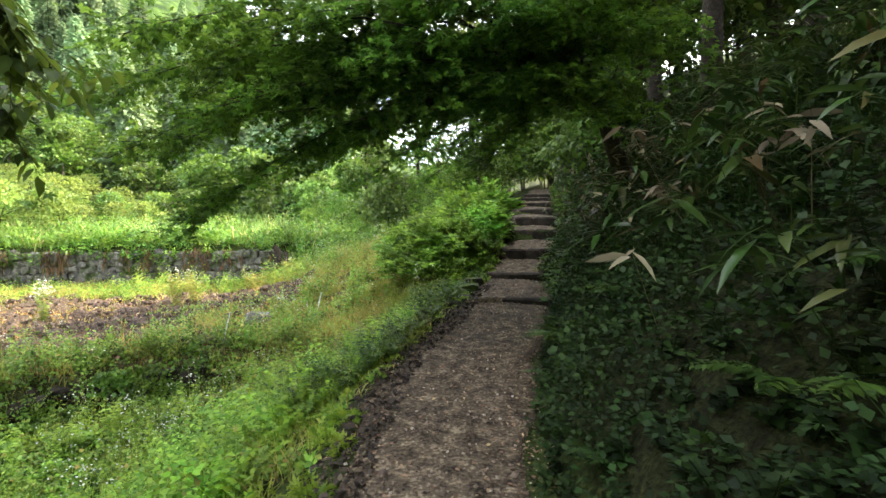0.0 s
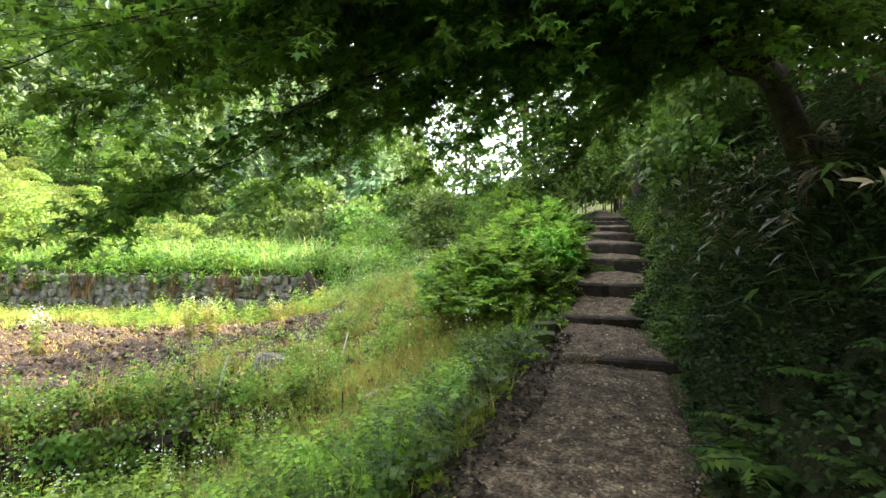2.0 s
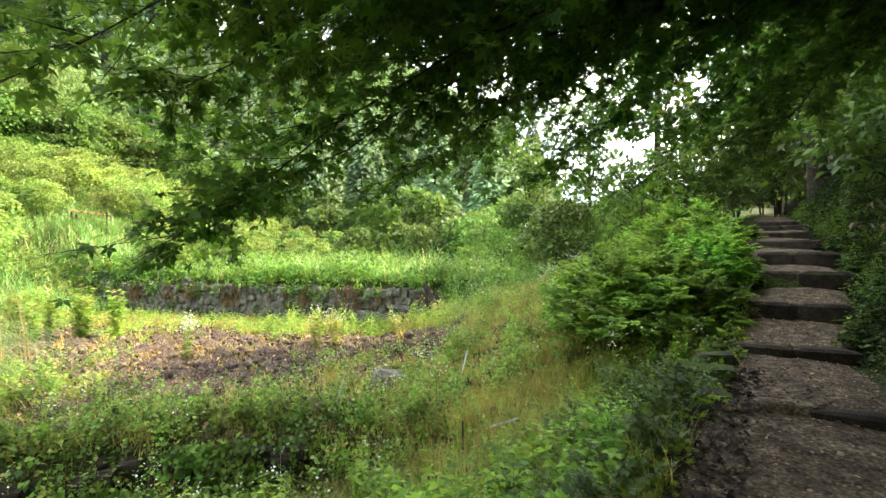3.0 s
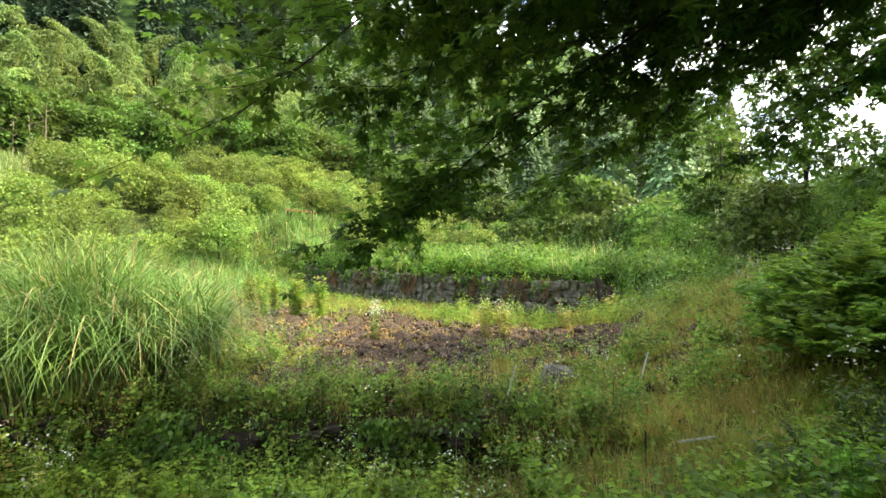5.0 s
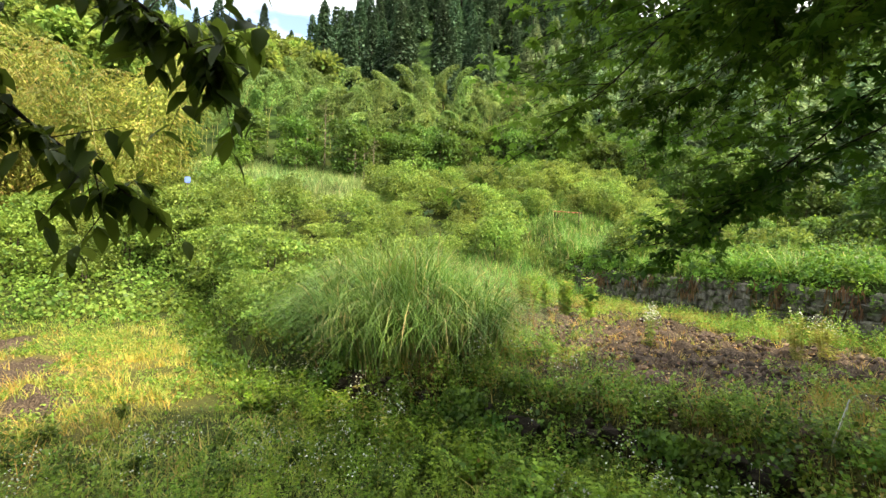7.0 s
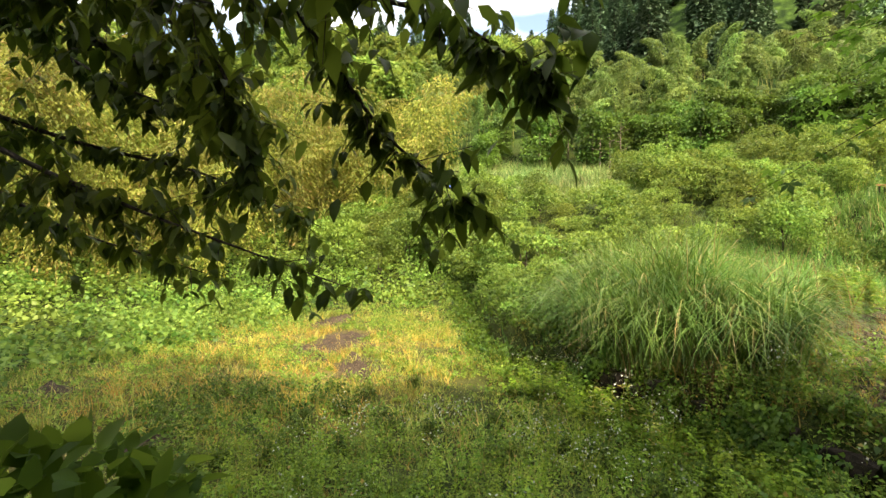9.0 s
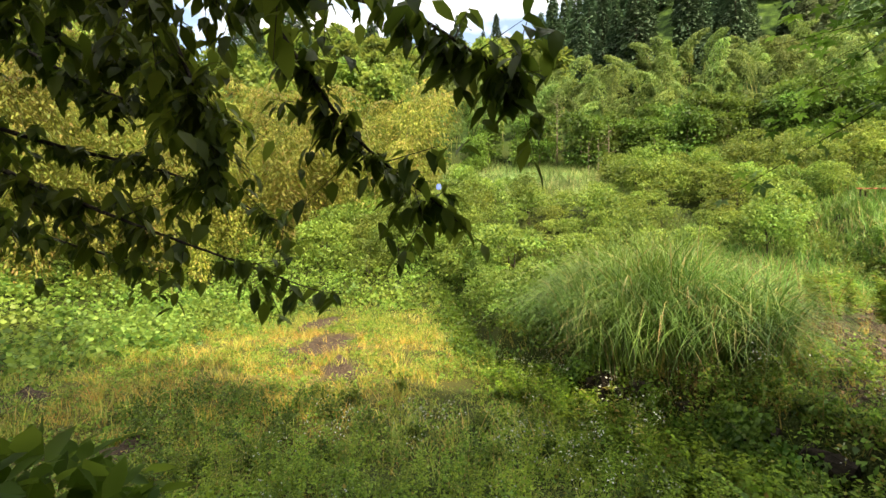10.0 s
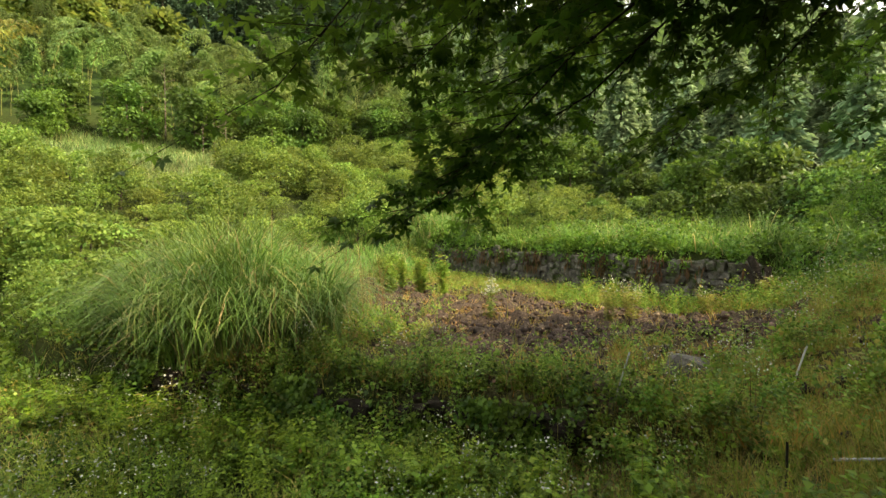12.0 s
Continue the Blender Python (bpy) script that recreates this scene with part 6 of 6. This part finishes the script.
flower_plant("white_wildflower", "pale flowering weed standing on the turned soil", -11.2, 12.8, 1.15, 0.22, 9, 22, M_WEED, M_WHITE, 22, 0.12)
for x, y, t in ((-8.9, 15.3, 1.25), (-8.5, 15.8, 1.1), (-7.3, 17.6, 0.8), (-6.2, 18.6, 0.75), (-10.0, 17.9, 0.6)):
    flower_plant("fleabane", "bushy fleabane with white blossoms on the terrace", x, y, t, 0.38, 12, 30, M_GRASS, M_WHITE, 4, 0.13)["group"] = "terrace fleabanes"
for x, y, t in ((-9.85, 4.7, 1.15), (-9.3, 4.9, 1.0), (-10.3, 4.2, 0.9)):
    flower_plant("flowering_stalk", "yellow-green flowering stalk below the field wall", x, y, t, 0.32, 6, 16, M_GRASS, M_WHITE, 5, 0.14)["group"] = "stalks below the wall"
for x, y, t in ((-17.0, 13.9, 1.9), (-17.8, 14.4, 1.6), (-19.2, 14.2, 1.7), (-21.0, 14.6, 1.9), (-22.5, 14.9, 1.5), (-16.2, 14.5, 1.8), (-18.4, 13.2, 1.4), (-20.1, 13.5, 1.5)):
    flower_plant("goldenrod", "upright leafy goldenrod beside the turned soil", x, y, t, 0.32, 9, 60, M_WEED, M_WHITE, 0, 0.2, "tall weed")["group"] = "goldenrods on the terrace"

# fleabane scattered over the bank and below the wall
x, y = scatter(1700, -13, 0.5, -1, 19, lambda x, y: (wall_band(x, y) | (lower(x, y) & (x > -9.5)) | (left_bank(x, y) & (y > 8) & (x < -1.5))) & (wob(x, y, 1.2, 8) > 0.0))
n, per = len(x), 10
idx = np.repeat(np.arange(n), per)
top = on_ground(x, y, 0) + np.stack((np.zeros(n), np.zeros(n), rng.uniform(0.55, 1.05, n)), axis=1)
loc = top[idx] + rng.normal(0, 1, (n * per, 3)) * np.array((0.09, 0.09, 0.07))
stuff("fleabane_blossoms", stamp(*diamond_leaf(0.5), loc, rng.normal(0, 1, (n * per, 3)), np.array((0, 0, 1.0)) + rng.normal(0, 0.5, (n * per, 3)), 0.026 * rng.uniform(0.7, 1.4, n * per)), M_WHITE, "scattered tiny white fleabane blossoms", "wildflowers")
stuff("fleabane_stems", ribbons(on_ground(x, y), top, 0.004), M_GRASS, "thin green fleabane stems", "wildflowers")

# path litter and gravel
x, y = scatter(26000, -1.8, 3.4, -3, 13, lambda x, y: (np.abs(x - path_x(y)) < path_w(y) * 1.08) * np.where(np.abs(x - path_x(y)) > path_w(y) * 0.62, 1.0, 0.42))
n = len(x)
pz = np.where(np.abs(x - path_x(y)) < path_w(y), path_top(x, y) + 0.012, ground_z(x, y) + 0.03)
loc = np.stack((x, y, pz), axis=1)
stuff("leaf_litter", stamp(*oval_leaf(0.3, 0.2, 0.2), loc, rng.normal(0, 1, (n, 3)) * np.array((1, 1, 0.15)), np.array((0, 0, 1.0)) + rng.normal(0, 0.3, (n, 3)), rng.uniform(0.012, 0.05, n)), M_LITTER, "small dead leaves and twigs strewn on the path", "litter")
x, y = scatter(26000, -1.9, 1.6, -3, 10, lambda x, y: np.abs(x - path_x(y) + path_w(y) * 0.82) < 0.27 + 0.1 * wob(x, y, 2.0, 3))
n = len(x)
pz = np.where(np.abs(x - path_x(y)) < path_w(y), path_top(x, y) + 0.02, ground_z(x, y) + 0.04)
stuff("edge_litter", stamp(*oval_leaf(0.34, 0.3, 0.3), np.stack((x, y, pz), axis=1), rng.normal(0, 1, (n, 3)) * np.array((1, 1, 0.4)), np.array((0, 0, 1.0)) + rng.normal(0, 0.5, (n, 3)), rng.uniform(0.025, 0.075, n)), M_DARKLITTER, "dark damp leaf litter along the path edge", "litter")
x, y = scatter(9000, -1.6, 3.2, -3, 12.5, lambda x, y: np.abs(x - path_x(y)) < path_w(y) * 1.02)
n = len(x)
cube_v = np.array([(a * 0.5, b * 0.5, c * 0.35) for a in (-1, 1) for b in (-1, 1) for c in (-1, 1)]) + rng.normal(0, 0.09, (8, 3))
cube_f = np.array([(0, 1, 3, 2), (4, 6, 7, 5), (0, 4, 5, 1), (2, 3, 7, 6), (1, 5, 7, 3)])
vf = stamp(cube_v, cube_f, np.stack((x, y, path_top(x, y) + 0.003), axis=1), rng.normal(0, 1, (n, 3)) * np.array((1, 1, 0.3)), np.array((0, 0, 1.0)) + rng.normal(0, 0.3, (n, 3)), rng.uniform(0.006, 0.024, n) * np.where(rng.uniform(0, 1, n) < 0.03, 2.0, 1.0))
stuff("path_gravel", vf, M_GRAVEL, "fine brown gravel on the path", "gravel")


def pole(name, label, a, b, r, mat):
    ob = obj(name, np_mesh(name, *tube(np.linspace(a, b, 4), [r, r, r, r * 0.9], 8), True), mat)
    return tagged(ob, label, "stake")


gz1 = lambda x, y: float(ground_z(x, y))
pole("garden_pole", "thin grey garden pole leaning in weeds", (-4.9, 10.0, gz1(-4.9, 10.0) - 0.1), (-4.78, 10.25, gz1(-4.9, 10.0) + 0.75), 0.014, M_PLASTIC)
pole("garden_pole", "thin grey garden pole leaning among grass", (-3.55, 12.6, gz1(-3.55, 12.6) - 0.1), (-3.4, 12.75, gz1(-3.55, 12.6) + 0.62), 0.014, M_PLASTIC)
pole("iron_stake", "short dark iron stake in the slope", (-2.55, 9.7, gz1(-2.55, 9.7) - 0.1), (-2.55, 9.7, gz1(-2.55, 9.7) + 0.5), 0.014, M_IRON)
pole("plastic_pipe", "white plastic pipe lying in the weeds", (-2.25, 10.0, gz1(-2.25, 10.0) + 0.2), (-1.85, 10.1, gz1(-1.85, 10.1) + 0.16), 0.016, M_PLASTIC)

# dark root stump at the end of the terrace wall
stump = new("root_stump")
stump.matrix_world = pose(-7.1, 20.1, gz1(-7.1, 20.1) - 0.05)
for i, (p, q, r, w) in enumerate((((0, 0, 0), (0.1, 0, 0.7), (-0.25, 0, 1.2), 0.19), ((0.15, 0.05, 0), (0.3, 0, 0.5), (0.25, 0, 0.95), 0.15), ((-0.1, -0.1, 0), (-0.05, -0.1, 0.5), (-0.38, -0.1, 0.95), 0.13))):
    obj("root", np_mesh("root", *tube(bezier(p, q, r, 9), w * (1 - 0.5 * np.linspace(0, 1, 9)) + 0.02 * np.sin(np.linspace(0, 9, 9)), 8), True), M_BARK, stump)
tagged(stump, "dark weathered root stump at the wall's end", "stump")
# black root on the bank by the steps
root = obj("bank_root", np_mesh("bank_root", *tube(bezier((2.95, 9.6, 0.15), (2.75, 9.55, 0.5), (3.0, 9.7, 0.98), 10), np.linspace(0.07, 0.045, 10), 7), True), M_BARK)
tagged(root, "blackened root standing out of the bank", "root")

# rusty sheet on a rough rack, far across the field
rack = new("sheet_rack")
rx, ry = -34.0, 25.1
rack.matrix_world = pose(rx, ry, gz1(rx, ry), 0, 0, 40)
bm = bmesh.new()
for i in range(13):
    for s in (-0.55, 0.55):
        bm.verts.new((-1.2 + 0.2 * i, s, 0.035 * (-1) ** i))
bm.verts.ensure_lookup_table()
for i in range(12):
    bm.faces.new((bm.verts[2 * i], bm.verts[2 * i + 2], bm.verts[2 * i + 3], bm.verts[2 * i + 1]))
bmesh.ops.solidify(bm, geom=bm.faces[:], thickness=0.02)
me = bpy.data.meshes.new("roof_sheet")
bm.to_mesh(me)
bm.free()
sheet_z = max(4.75 - gz1(rx, ry), 0.9)
sheet = obj("roof_sheet", me, M_RUST, rack, "corrugated rust-red metal sheet")
sheet.matrix_local = pose(0, 0, sheet_z, 4, 6, 0)
for x, y in ((-1.0, -0.4), (1.0, -0.4), (-1.0, 0.4), (1.0, 0.4)):
    obj("post", np_mesh("post", *tube(np.linspace((x, y, -0.2), (x, y, sheet_z), 3), [0.05] * 3, 6), True), M_BARK, rack)
tagged(rack, "rust-red metal sheet on a rough wooden rack", "rack")

# blue marker in the far meadow
marker = new("field_marker")
mx, my = -36.0, -3.5
marker.matrix_world = pose(mx, my, gz1(mx, my), 0, 0, 90)
tag_z = 6.0 - gz1(mx, my)
obj("post", np_mesh("post", *tube(np.linspace((0, 0, -0.2), (0, 0, tag_z), 3), [0.03] * 3, 6), True), M_PALEBARK, marker)
tag_me = stone_mesh("panel", 0.36, 0.04, 0.42, 3, 0.0)
panel = obj("panel", tag_me, M_BLUE, marker, "small blue panel")
panel.matrix_local = pose(0, -0.05, tag_z)
tagged(marker, "small blue marker panel on a post", "marker")
